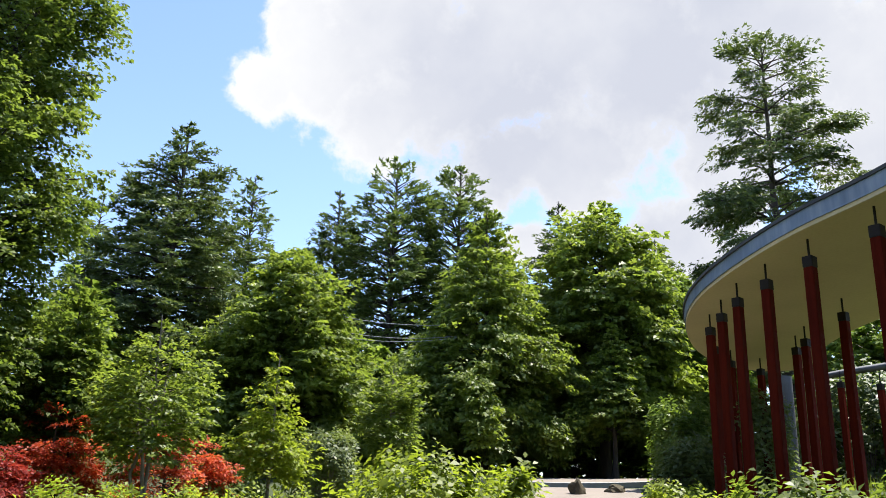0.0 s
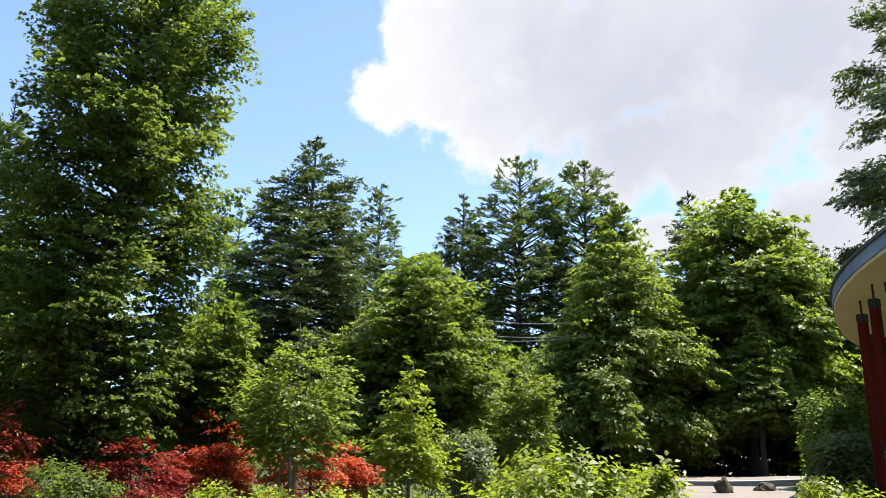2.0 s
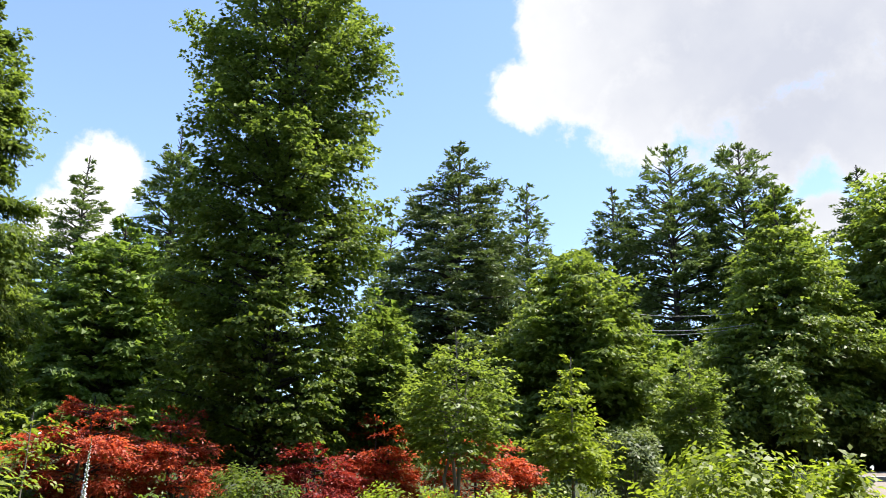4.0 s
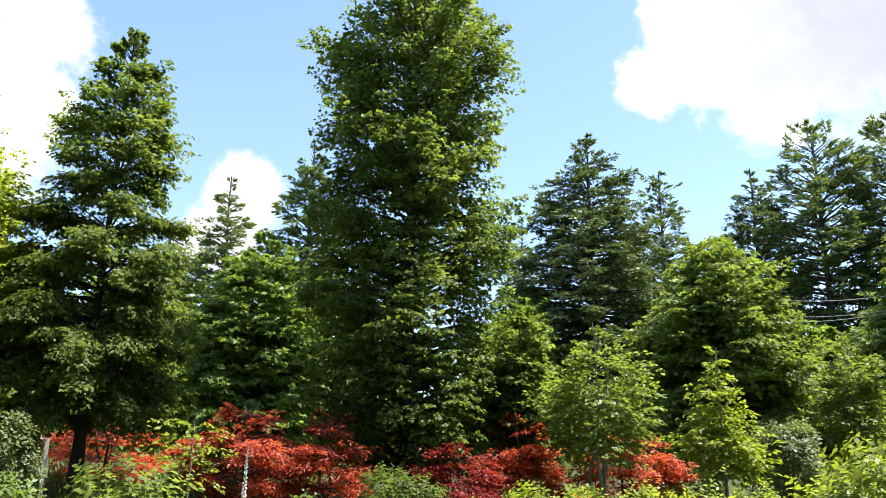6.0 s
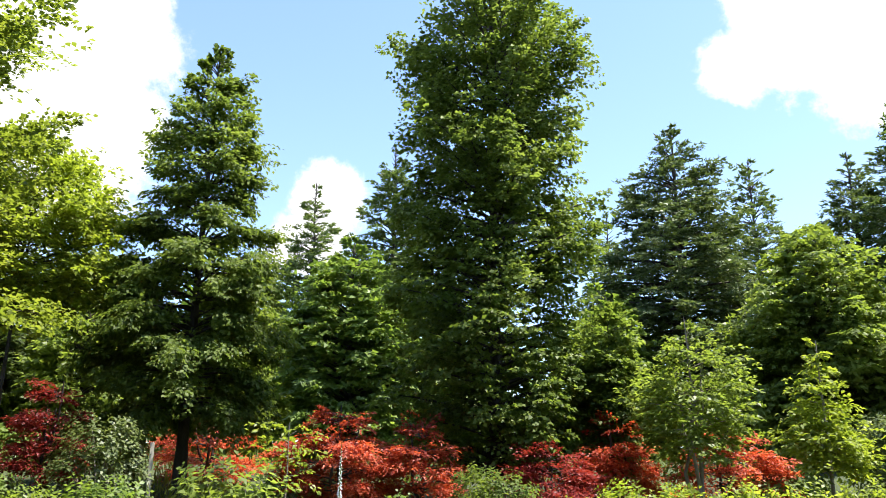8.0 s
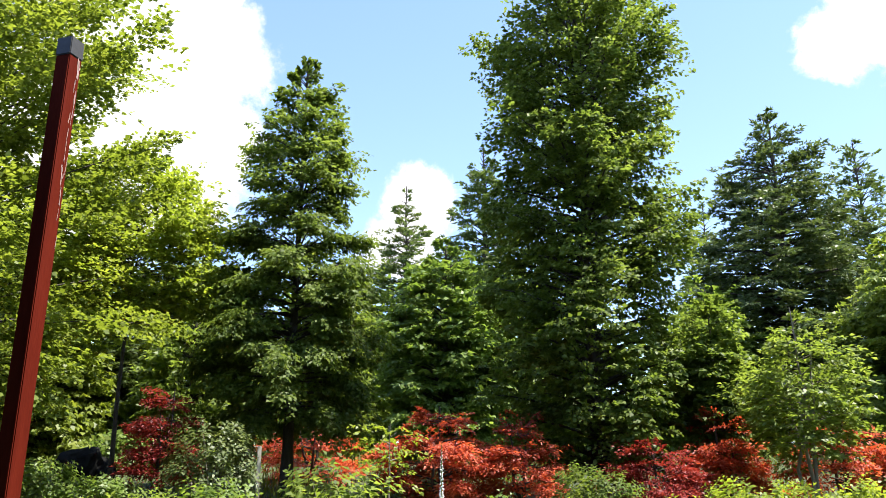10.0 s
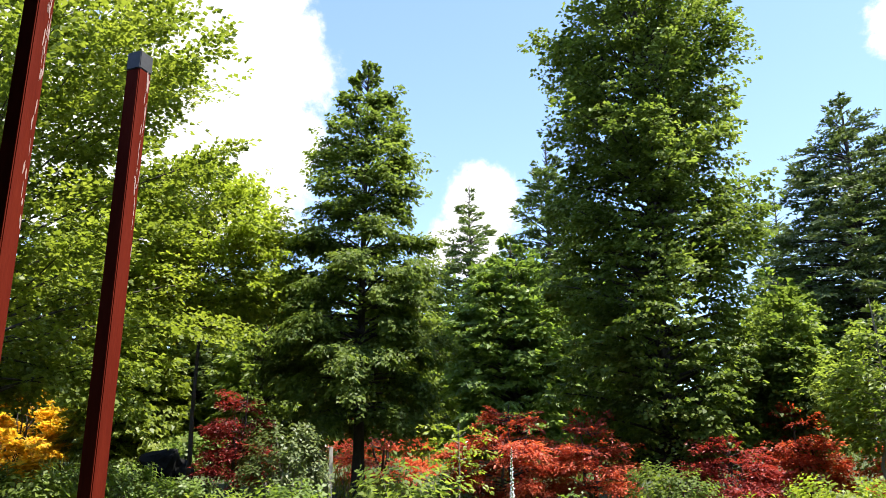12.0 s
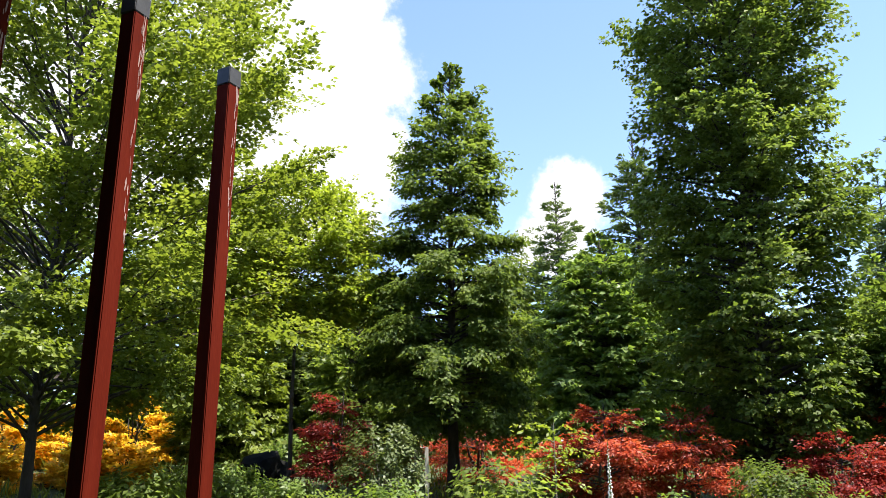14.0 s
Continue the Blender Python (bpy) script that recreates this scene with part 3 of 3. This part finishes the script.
tree("broadleaf_tree", 1.5, 26, 13.5, 3, 4.0, ROUND, "mid", "green tree behind the tall column tree", 50, count=18000, trunk=0.14, **BACK)
tree("broadleaf_tree", -10, 25, 15, 3, 4.5, ROUND, "mid", "green tree behind the tall column tree", 51, count=18000, trunk=0.14, **BACK)
tree("broadleaf_tree", 20.5, 25, 11, 3, 4.0, ROUND, "mid", "dark green tree below the power lines", 52, count=20000, trunk=0.14, **BACK)
tree("broadleaf_tree", -24, 29, 15.5, 3, 5.0, ROUND, "bright", "green tree behind the conical tree", 53, count=26000, trunk=0.14, **BACK)
tree("broadleaf_tree", -57.0, 28, 24, 3, 7.5, ROUND, "bright", "light green tree at the garden edge", 54, count=22000, trunk=0.14, **BACK)
# those near 31, 36 and 41 degrees are hidden, added to darken the understory
for b, d, e, sd in ((31, 31, 13.5, 55), (35.8, 33, 14, 56), (41.5, 31.5, 13, 57), (26, 30, 12, 58), (53.5, 31, 14, 59), (58, 29, 15, 60)):
    tree("broadleaf_tree", b, d, e, 4.5, 4.6, ROUND, "mid", "added shade-giving green tree inside the wood", sd, count=15000, trunk=0.16, **{**BACK, "leaf": 0.24})
tree("broadleaf_tree", -33.2, 19.5, 12.0, 2, 3.4, ROUND, "bright", "light yellow-green tree behind the shrubs", 65, count=20000, trunk=0.1, **BROAD)
tree("broadleaf_tree", -41.5, 20, 11.5, 2, 3.6, ROUND, "katsura", "light green tree behind the shrubs", 66, count=20000, trunk=0.1, **BROAD)
tree("broadleaf_tree", 1.6, 13.9, 12.5, 2.0, 2.2, OVAL, "linden", "slim green side growth beside the tall column tree", 67, boughs=40, slope=0.3, droop=0.3, spray=0.5, per_spray=34, count=14000, leaf=0.09, slim=0.7, trunk=0.04, reach=0.2)

# young trees
YOUNG = dict(ragged=0.5, slope=0.35, droop=0.2, spray=0.42, per_spray=18, puff=0.2, slim=0.55, bark=PALE_BARK, tumble=0.4, reach=0.3, lumps=0.3)
tree("young_tree", 6.8, 12.4, 11.6, 3.0, 4.3, ((0, 0.5), (0.2, 0.9), (0.45, 1.0), (0.7, 0.65), (0.9, 0.3), (1, 0.08)), "bright", "young light green tree with several thin pale stems", 61, boughs=60, count=10000, leaf=0.078, trunk=0.03, stems=4, **YOUNG)
tree("young_tree", 14.6, 14.5, 9.8, 2.5, 2.7, CONE, "lime", "slender young tree with light green tips", 62, boughs=44, count=6500, leaf=0.085, trunk=0.03, **YOUNG)
tree("young_tree", 22.4, 18, 9.4, 3.5, 2.4, ROUND, "bright", "small light green garden tree", 63, boughs=54, count=9000, leaf=0.09, trunk=0.04, **YOUNG)

tree("young_tree", -20.0, 11.3, 4.9, 1.4, 1.5, ROUND, "lime", "small sapling with yellow-green leaves in flat sprays", 78, boughs=10, count=520, leaf=0.07, trunk=0.015, **YOUNG)

# red maples
MAPLE = dict(lumps=0.35, boughs=34, slope=0.3, droop=0.16, spray=0.5, per_spray=52, lift=0.0, puff=0.06, tiers=4, leaf=0.054, slim=0.5, stems=3, ragged=0.45, reach=0.4, tumble=0.4, fan=0.7, arch=0.5, hang=0.15, category="maple")
tree("red_maple", -16.6, 12.8, 6.2, 0.6, 4.9, DOME, "red", "low red-leaved maple spreading in layers", 71, count=20400, trunk=0.04, **MAPLE)
tree("red_maple", -11.2, 12.6, 5.0, 0.6, 3.4, DOME, "red", "low red-leaved maple with pale pink tips", 72, count=10800, trunk=0.04, **MAPLE)
tree("red_maple", 1.8, 13.4, 5.2, 0.8, 2.5, DOME, "red", "low red-leaved maple behind young trees", 73, count=11400, trunk=0.04, **MAPLE)
tree("red_maple", 8.6, 13.6, 4.7, 0.8, 3.3, DOME, "red", "low red-leaved maple behind young trees", 74, count=11400, trunk=0.04, **MAPLE)
tree("red_maple", -34.5, 14.2, 6.8, 1.2, 2.3, ((0, 0.8), (0.3, 1.0), (0.6, 0.7), (0.85, 0.4), (1, 0.2)), "purple", "upright dark red garden maple", 75, count=11400, trunk=0.04, **MAPLE)
tree("red_maple", -25.2, 17.5, 5.5, 1.2, 4.0, DOME, "red", "low red maple behind a tree trunk", 76, count=15600, trunk=0.04, **MAPLE)
tree("red_maple", -2.6, 12.6, 3.5, 0.3, 3.0, DOME, "purple", "low purple-leaved maple below the tall tree", 77, count=9600, trunk=0.03, **MAPLE)

# shrubs: bearing, distance, top, half width, leaf colour, leaf count, leaf length
for b, d, e, w, kind, n, size, label in (
        (24.4, 9.5, 5.0, 3.6, "lime", 5200, 0.095, "leafy light green hydrangea bush"), (30.6, 9.6, 4.1, 2.0, "lime", 3200, 0.095, "leafy green hydrangea bush"),
        (20.6, 9.2, 2.4, 2.6, "lime", 3000, 0.085, "low light green garden bush"), (27.6, 9.2, 3.2, 2.4, "lime", 3000, 0.095, "low light green garden bush"),
        (16.5, 9.4, 1.7, 2.4, "lime", 3200, 0.06, "low grassy green bush"), (8.0, 9.4, 1.7, 2.6, "lime", 4200, 0.06, "low light green garden bush"),
        (3.6, 9.5, 1.8, 2.6, "lime", 4200, 0.065, "low light green garden bush"), (-0.5, 9.5, 0.9, 2.0, "lime", 2800, 0.06, "low light green garden bush"),
        (41.2, 12, 2.9, 2.2, "lime", 4500, 0.075, "light green bush beside the path"), (43.9, 9.5, 2.6, 2.2, "lime", 4000, 0.075, "light green bush beside the path"),
        (47.6, 7.8, 4.4, 2.8, "bright", 4200, 0.085, "green bush below the red posts"), (51.8, 7.4, 3.6, 2.8, "bright", 4000, 0.085, "green bush below the red posts"),
        (55.6, 7.2, 4.2, 3.0, "bright", 4000, 0.085, "green bush below the red posts"), (42.2, 17.5, 5.6, 2.2, "grey", 5500, 0.1, "pale grey-green shrub beside the wood"),
        (41.8, 20.0, 8.2, 2.4, "mid", 6000, 0.12, "tall green shrub at the edge of the wood"), (45.5, 21.5, 9, 3, "grey", 7000, 0.13, "tall pale green shrub behind the posts"),
        # these two take the dark spruce colour to stand for shade under the canopy
        (52.5, 27, 10, 4, "spruce", 6500, 0.18, "tall shrub behind the pavilion, coloured dark for shade"), (57.5, 26, 11, 4, "spruce", 6500, 0.18, "tall shrub behind the pavilion, coloured dark for shade"),
        (-23.3, 9.5, 3.2, 3.2, "bright", 1900, 0.1, "broad-leaved light green bush"), (-7.6, 9.0, 0.75, 1.0, "lime", 450, 0.085, "low bright green plant"),
        (12.0, 9.8, 1.6, 2.8, "lime", 4000, 0.06, "low light green garden bush"), (-31.0, 11.0, 1.8, 2.4, "mid", 3000, 0.075, "low leafy green garden bush"),
        (-36.0, 11.5, 0.9, 2.4, "bright", 2600, 0.075, "low leafy green garden bush"), (-13.0, 10.5, 0.7, 2.4, "mid", 2600, 0.07, "low leafy green garden bush"),
        (-6.2, 11.9, 2.6, 2.3, "linden", 5000, 0.06, "low dark green shrub below the tall tree"), (-31.4, 13.6, 5.4, 2.2, "grey", 6500, 0.07, "grey-green shrub beside the trunk"),
        (-19.0, 14.5, 2.2, 2.2, "mid", 3000, 0.08, "low dark green garden shrub"), (-38.5, 14.0, 1.6, 2.4, "mid", 3600, 0.08, "low green shrub in the garden"),
        (-46.8, 12.0, 2.6, 2.2, "bright", 2600, 0.1, "low bright green bush with broad leaves"), (-42.4, 14.5, 2.6, 2.4, "mid", 4200, 0.085, "green bush among garden trees"),
        (-36.5, 19, 4.4, 3.0, "mid", 5000, 0.11, "green bush among trees"), (18.3, 16, 5.5, 2.4, "grey", 6000, 0.085, "grey-green shrub in the shade"),
        (11.5, 14, 2.4, 2.2, "mid", 3000, 0.08, "low green shrub in the garden")):
    bush("shrub", b, d, tall(b, d, e), wide(d, w * (1.4 if d < 15 else 1.0)), LEAF[kind], label, int(b * 10) + 900, int(n * 0.72), size * 1.22, 0.66)

# golden shrubs under the spreading tree
for b, d, e, w, n in ((-54.4, 19.5, 5.6, 3.4, 12000), (-51.2, 20.5, 5.6, 2.8, 10000), (-47.4, 19.8, 7.2, 2.9, 13000), (-58.4, 19.5, 5.6, 3.0, 10000), (-55.6, 17, 3.4, 2.8, 7000), (-50.4, 17.2, 3.2, 2.4, 6000), (-47.8, 17.4, 3.6, 2.2, 6000)):
    plant("yellow_shrub", b, d, tall(b, d, e), 0.12, shaped(DOME, wide(d, w)), LEAF["gold"], "golden yellow shrub below tall trees", "shrub", int(b * 10) + 900, boughs=40, slope=0.8, droop=0.3,
          spray=0.4, per_spray=26, count=n, leaf=0.1, slim=0.6, stems=5, trunk=0.018, lumps=0.3, ragged=0.35)

# far wood that closes the place; its unseen rear part cuts sky light
def far_wood():
    rng = np.random.default_rng(5)
    vs, fs, n0 = [], [], 0
    for i in range(120):
        b = -180 + 360 * (i + rng.uniform(0, 1)) / 120
        # beyond 80 degrees: nearer trees out of view, added to block sky light
        d = rng.uniform(44, 62) if abs(b) < 80 else rng.uniform(22, 36)
        x, y = spot(b, d)
        z = rise(x, y)
        top = rng.uniform(8, 12.5)
        limb, lf = crown_and_limbs(rng, top, 1.0, shaped(OVAL, rng.uniform(2.2, 3.4)), 60, 0.3, 0.2, 1.0, 14, 850 if abs(b) < 80 else 400, 0.7, 0.55, 0.05, hang=0.2, simple=True)
        v, f = lf
        vs.append(v + np.array([x, y, z]))
        fs.append(f + n0)
        n0 += len(v)
    for i in range(110):
        b = -70 + 140 * (i + rng.uniform(0, 1)) / 110
        d = rng.uniform(31, 40)
        x, y = spot(b, d)
        limb, (v, f) = crown_and_limbs(rng, rng.uniform(2.6, 4.2), 0.2, shaped(DOME, rng.uniform(1.5, 2.3)), 40, 0.4, 0.2, 0.7, 14, 1100, 0.32, 0.6, 0.04, simple=True)
        vs.append(v + np.array([x, y, rise(x, y)]))
        fs.append(f + n0)
        n0 += len(v)
    tagged(new("far_wood", mesh_from("far_wood", np.concatenate(vs), np.concatenate(fs), LEAF["mid"])), "dense green wood closing the view, with added unseen trees behind", "wood", kind="stuff")


far_wood()


# grass and low growth
def grass():
    rng = np.random.default_rng(9)
    n = 38000
    b = rng.uniform(-62, 60, n)
    d = 7.0 + 15 * rng.uniform(0, 1, n) ** 1.4
    keep = ~((b > 30.5) & (b < 40.5) & (d > 12)) & (noise_field(b, d) > -0.25)
    b, d = b[keep], d[keep]
    x, y = d * np.sin(np.radians(b)), d * np.cos(np.radians(b))
    z = np.array([rise(p, q) for p, q in zip(x, y)])
    base = np.stack([x, y, z - 0.02], 1)
    way = np.stack([rng.normal(0, 0.4, len(x)), rng.normal(0, 0.4, len(x)), np.ones(len(x))], 1)
    ln = rng.uniform(0.12, 0.42, len(x))
    v, f = leaves(base, way, rng.normal(0, 1, (len(x), 3)), ln, ln * 0.07 + 0.006)
    tagged(new("grass", mesh_from("grass", v, f, LEAF["grass"])), "uneven green grass and low growth", "grass", kind="stuff")


def noise_field(b, d):
    return np.sin(b * 0.31) * np.cos(d * 0.9 + b * 0.13) * 0.5 + np.sin(b * 0.83 + d) * 0.3


grass()


def tuft(bearing, distance, height, spread, n, seed, label):
    rng = np.random.default_rng(seed)
    x, y = spot(bearing, distance)
    ob = thing("grass_tuft", x, y, rise(x, y) - 0.03, label, "grass")
    a = rng.uniform(0, 2 * np.pi, n)
    r = spread * rng.uniform(0, 1, n) ** 0.5
    base = np.stack([0.5 * r * np.cos(a), 0.5 * r * np.sin(a), 0 * a], 1)
    k = np.linspace(0, 1, 5)
    bend = rng.uniform(0.1, 0.6, n)
    h = height * rng.uniform(0.6, 1.0, n)
    p = base[:, None] + np.stack([np.cos(a)[:, None] * (bend * h)[:, None] * k ** 2, np.sin(a)[:, None] * (bend * h)[:, None] * k ** 2, h[:, None] * (k - 0.18 * k ** 3)], -1)
    v, f = tubes(p, np.tile(0.009 * (1.05 - k), (n, 1)), 3)
    mesh_part("blades", mesh_from("blades", v, f, LEAF["lime"]), ob)


for b, d, e, n, sd in ((12.2, 8.6, 3.1, 300, 1), (13.8, 8.7, 2.6, 200, 2), (10.4, 8.7, 2.4, 200, 3)):
    tuft(b, d, tall(b, d, e), 0.7, n, sd, "tuft of long arching green grass")


# ---------------------------------------------------------------- pavilion
def box(bm, x0, y0, z0, x1, y1, z1, bevel=0.0):
    made = bmesh.ops.create_cube(bm, size=1)["verts"]
    for v in made:
        v.co = Vector((x0 + (v.co.x + 0.5) * (x1 - x0), y0 + (v.co.y + 0.5) * (y1 - y0), z0 + (v.co.z + 0.5) * (z1 - z0)))
    if bevel:
        bmesh.ops.bevel(bm, geom=[e for e in bm.edges if any(v in made for v in e.verts)], offset=bevel, segments=2, affect="EDGES")


def rod(bm, r, z0, z1, sides=10):
    bmesh.ops.create_cone(bm, cap_ends=True, segments=sides, radius1=r, radius2=r, depth=z1 - z0, matrix=Matrix.Translation((0, 0, (z0 + z1) / 2)))


POST_TOP, SOFFIT_Z, ROOF_Z = 5.1, 5.36, 5.66
HALF = 0.07


def post_parts(ob, foot, capped_rod):
    """A square red post with a grey cap; its origin is at its foot."""
    bm = bmesh.new()
    box(bm, -HALF, -HALF, -0.2, HALF, HALF, foot - 0.16, 0.008)
    shaft = part("shaft", bm, RED_WOOD, ob, "red-stained square timber")
    bm = bmesh.new()
    box(bm, -HALF - 0.004, -HALF - 0.004, foot - 0.16, HALF + 0.004, HALF + 0.004, foot, 0.006)
    part("cap", bm, DARK_CAP if capped_rod else CAP_METAL, ob, "brown metal cap" if capped_rod else "grey metal cap")
    if capped_rod:
        bm = bmesh.new()
        rod(bm, 0.017, foot, foot + SOFFIT_Z - POST_TOP + 0.01)
        part("rod", bm, DARK_CAP, ob, "thin steel rod")
    return shaft


def roof_outline():
    """The rounded end of a curved canopy: a line of centres with half widths, closed by an arc."""
    left = [(7.2, 1.0), (8.0, 3.6), (8.73, 6.02), (9.1, 7.75), (9.65, 9.36), (10.4, 10.97), (11.3, 12.35), (12.5, 13.7), (14.0, 15.0), (15.6, 15.9)]
    right = [(17.1, 16.1), (17.7, 15.4), (17.0, 14.2), (15.8, 12.9), (14.6, 10.9), (13.8, 8.6), (13.3, 6.0), (12.9, 3.4), (12.6, 1.0)]
    pts = [Vector(p) for p in left + right]
    out = []
    n = len(pts)
    for i in range(n):
        p0, p1, p2, p3 = pts[i - 1], pts[i], pts[(i + 1) % n], pts[(i + 2) % n]
        for k in range(6):
            t = k / 6
            out.append(0.5 * (2 * p1 + (p2 - p0) * t + (2 * p0 - 5 * p1 + 4 * p2 - p3) * t * t + (3 * p1 - p0 - 3 * p2 + p3) * t ** 3))
    return out


def build_pavilion():
    cx, cy = 12.0, 9.0
    ob = thing("pavilion", cx, cy, 0.0, "curved open pavilion with cream soffit, blue-grey fascia and red posts", "pavilion")
    ring = [Vector((p.x - cx, p.y - cy)) for p in roof_outline()]

    def slab(z0, z1, grow):
        bm = bmesh.new()
        mid = sum(ring, Vector((0, 0))) / len(ring)
        grown = [p + (p - mid).normalized() * grow for p in ring]
        lo, hi = [bm.verts.new((p.x, p.y, z0)) for p in grown], [bm.verts.new((p.x, p.y, z1)) for p in grown]
        for i in range(len(grown)):
            j = (i + 1) % len(grown)
            bm.faces.new((lo[i], lo[j], hi[j], hi[i]))
        a, b = bm.faces.new(lo), bm.faces.new(hi)
        bmesh.ops.triangulate(bm, faces=[a, b])
        bmesh.ops.recalc_face_normals(bm, faces=bm.faces)
        return bm

    part("soffit", slab(SOFFIT_Z, SOFFIT_Z + 0.06, 0.0), SOFFIT, ob, "smooth cream painted soffit")
    part("fascia", slab(SOFFIT_Z + 0.06, ROOF_Z - 0.03, 0.025), FASCIA, ob, "weathered blue-grey metal fascia")
    part("roof", slab(ROOF_Z - 0.03, ROOF_Z + 0.02, 0.06), ROOFING, ob, "dark roofing edge")
    front = [(43.87, 16.65), (44.65, 15.5), (45.72, 14.4), (47.61, 13.34), (50.36, 12.25), (54.48, 11.15), (60.5, 10.2)]
    back = [(45.04, 20.4), (46.81, 21.6), (49.05, 19.0), (49.63, 18.1), (51.99, 15.9), (54.6, 14.6), (58.5, 13.4)]
    far = [(51.4, 24.0), (53.6, 24.6), (44.1, 18.6)]
    for b, d in front + back + far:
        x, y = spot(b, d)
        post = new("post")
        post.parent = ob
        z = rise(x, y)
        post.location = (x - cx, y - cy, z)
        post.rotation_euler = (0, 0, radians(38 - b * 0.5))
        post_parts(post, POST_TOP - z, True)
    edge = [(49.8, 25.0), (52, 24.0), (54.5, 23.2), (58, 22.4), (63, 22.0)]
    path = np.array([[spot(b, d)[0] - cx, spot(b, d)[1] - cy, SOFFIT_Z] for b, d in edge])
    k = np.linspace(0, 4, 25)
    path = np.stack([np.interp(k, np.arange(5), path[:, i]) for i in range(3)], 1)
    mesh_part("far_canopy", mesh_from("far_canopy", *tubes(path[None], np.full((1, 25), 0.09), 4), COLUMN), ob, "grey edge of the far canopy")
    x, y = spot(48.15, 24.6)
    bm = bmesh.new()
    rod(bm, 0.21, rise(x, y) - 0.2, SOFFIT_Z + 0.01, 24)
    column = part("column", bm, COLUMN, ob, "round grey concrete column")
    column.location = (x - cx, y - cy, 0)
    return ob


build_pavilion()
for b, d, twist in ((-43.2, 6.8, -1), (-50.1, 5.88, 3), (-59.0, 5.2, 4)):
    x, y = spot(b, d)
    z = rise(x, y)
    ob = thing("red_post", x, y, z, "square red timber post with grey metal cap and pale patches", "post", "freestanding red posts")
    ob.rotation_euler = (0, 0, radians(twist))
    post_parts(ob, POST_TOP - z, False)
    rng = random.Random(int(-b))
    # small pale irregular patches down one face, denser near the top
    for k in range(26):
        bm = bmesh.new()
        y0, z0 = 0.035 + 0.03 * rng.uniform(-1, 1) * math.sin(k), POST_TOP - z - 0.2 - 1.7 * rng.random() ** 1.5
        tall_half, wide_half, sway = rng.uniform(0.012, 0.09), rng.uniform(0.002, 0.007), rng.uniform(-0.004, 0.004)
        ring = [bm.verts.new((HALF + 0.0025, y0 + wide_half * rng.uniform(0.4, 1.4) * math.sin(a) + sway * math.cos(a), z0 + tall_half * rng.uniform(0.8, 1.1) * math.cos(a))) for a in [i * 0.4488 for i in range(14)]]
        bm.faces.new(ring)
        bmesh.ops.recalc_face_normals(bm, faces=bm.faces)
        part("pale_patch", bm, PALE_PATCH, ob, "small pale irregular patch on the post")

# ---------------------------------------------------------------- small things
def stake(bearing, distance, top_angle, label):
    x, y = spot(bearing, distance)
    bm = bmesh.new()
    h = tall(bearing, distance, top_angle)
    box(bm, -0.03, -0.022, -0.1, 0.03, 0.022, h, 0.006)
    ob = part("stake", bm, PALE_WOOD, None)
    ob.location = (x, y, rise(x, y))
    ob.rotation_euler = (0.02, -0.01, radians(30))
    tagged(ob, label, "stake")


stake(-28.5, 13.4, 3.2, "pale wooden garden stake")
stake(-29.2, 13.7, 3.0, "greyish wooden garden stake")


def foxglove(bearing, distance, top_angle, seed):
    rng = random.Random(seed)
    x, y = spot(bearing, distance)
    h = tall(bearing, distance, top_angle)
    ob = thing("foxglove", x, y, rise(x, y) - 0.02, "tall white flower spike among red maples", "flower")
    k = np.linspace(0, 1, 8)
    path = np.stack([0.08 * np.sin(k * 2) * (seed % 3 - 1), 0 * k, h * k], 1)[None]
    mesh_part("stem", mesh_from("stem", *tubes(path, (0.009 - 0.005 * k)[None], 6), LEAF["mid"]), ob)
    bm = bmesh.new()
    for i in range(54):
        u = 0.42 + 0.56 * i / 54
        a = i * 2.4
        r = 0.010 * (1.35 - i / 54)
        bx = 0.08 * math.sin(u * 2) * (seed % 3 - 1)
        bmesh.ops.create_cone(bm, cap_ends=True, segments=7, radius1=r * 1.25, radius2=r * 0.5, depth=r * 3,
                              matrix=Matrix.Translation((bx + math.cos(a) * 0.02 * (1.2 - 0.8 * i / 54), math.sin(a) * 0.02 * (1.2 - 0.8 * i / 54), h * u)) @ Euler((0.9 * math.sin(a), -0.9 * math.cos(a), 0)).to_matrix().to_4x4())
    tagged(part("bells", bm, PETAL, ob, "white bell flowers"), kind="stuff")


foxglove(-16.5, 11.0, 3.5, 1)
foxglove(-16.9, 11.1, 2.6, 2)


def cable(b0, a0, b1, a1, distance, sag):
    p0 = Vector((*spot(b0, distance), EYE[2] + distance * math.tan(radians(a0))))
    p1 = Vector((*spot(b1, distance), EYE[2] + distance * math.tan(radians(a1))))
    d = p1 - p0
    p0, p1 = p0 - d * 0.3, p1 + d * 0.5
    k = np.linspace(0, 1, 25)
    pts = np.array(p0)[None] * (1 - k)[:, None] + np.array(p1)[None] * k[:, None]
    pts[:, 2] -= sag * 4 * k * (1 - k) - sag
    v, f = tubes(pts[None], np.full((1, 25), 0.009), 6)
    tagged(new("power_line", mesh_from("power_line", v, f, CABLE)), "thin grey overhead cable between the trees", "cable")


cable(18.9, 12.38, 24.15, 12.19, 22.6, 0.15)
cable(19.1, 11.32, 24.2, 11.3, 22.6, 0.15)
cable(19.1, 10.97, 24.2, 11.11, 22.6, 0.15)
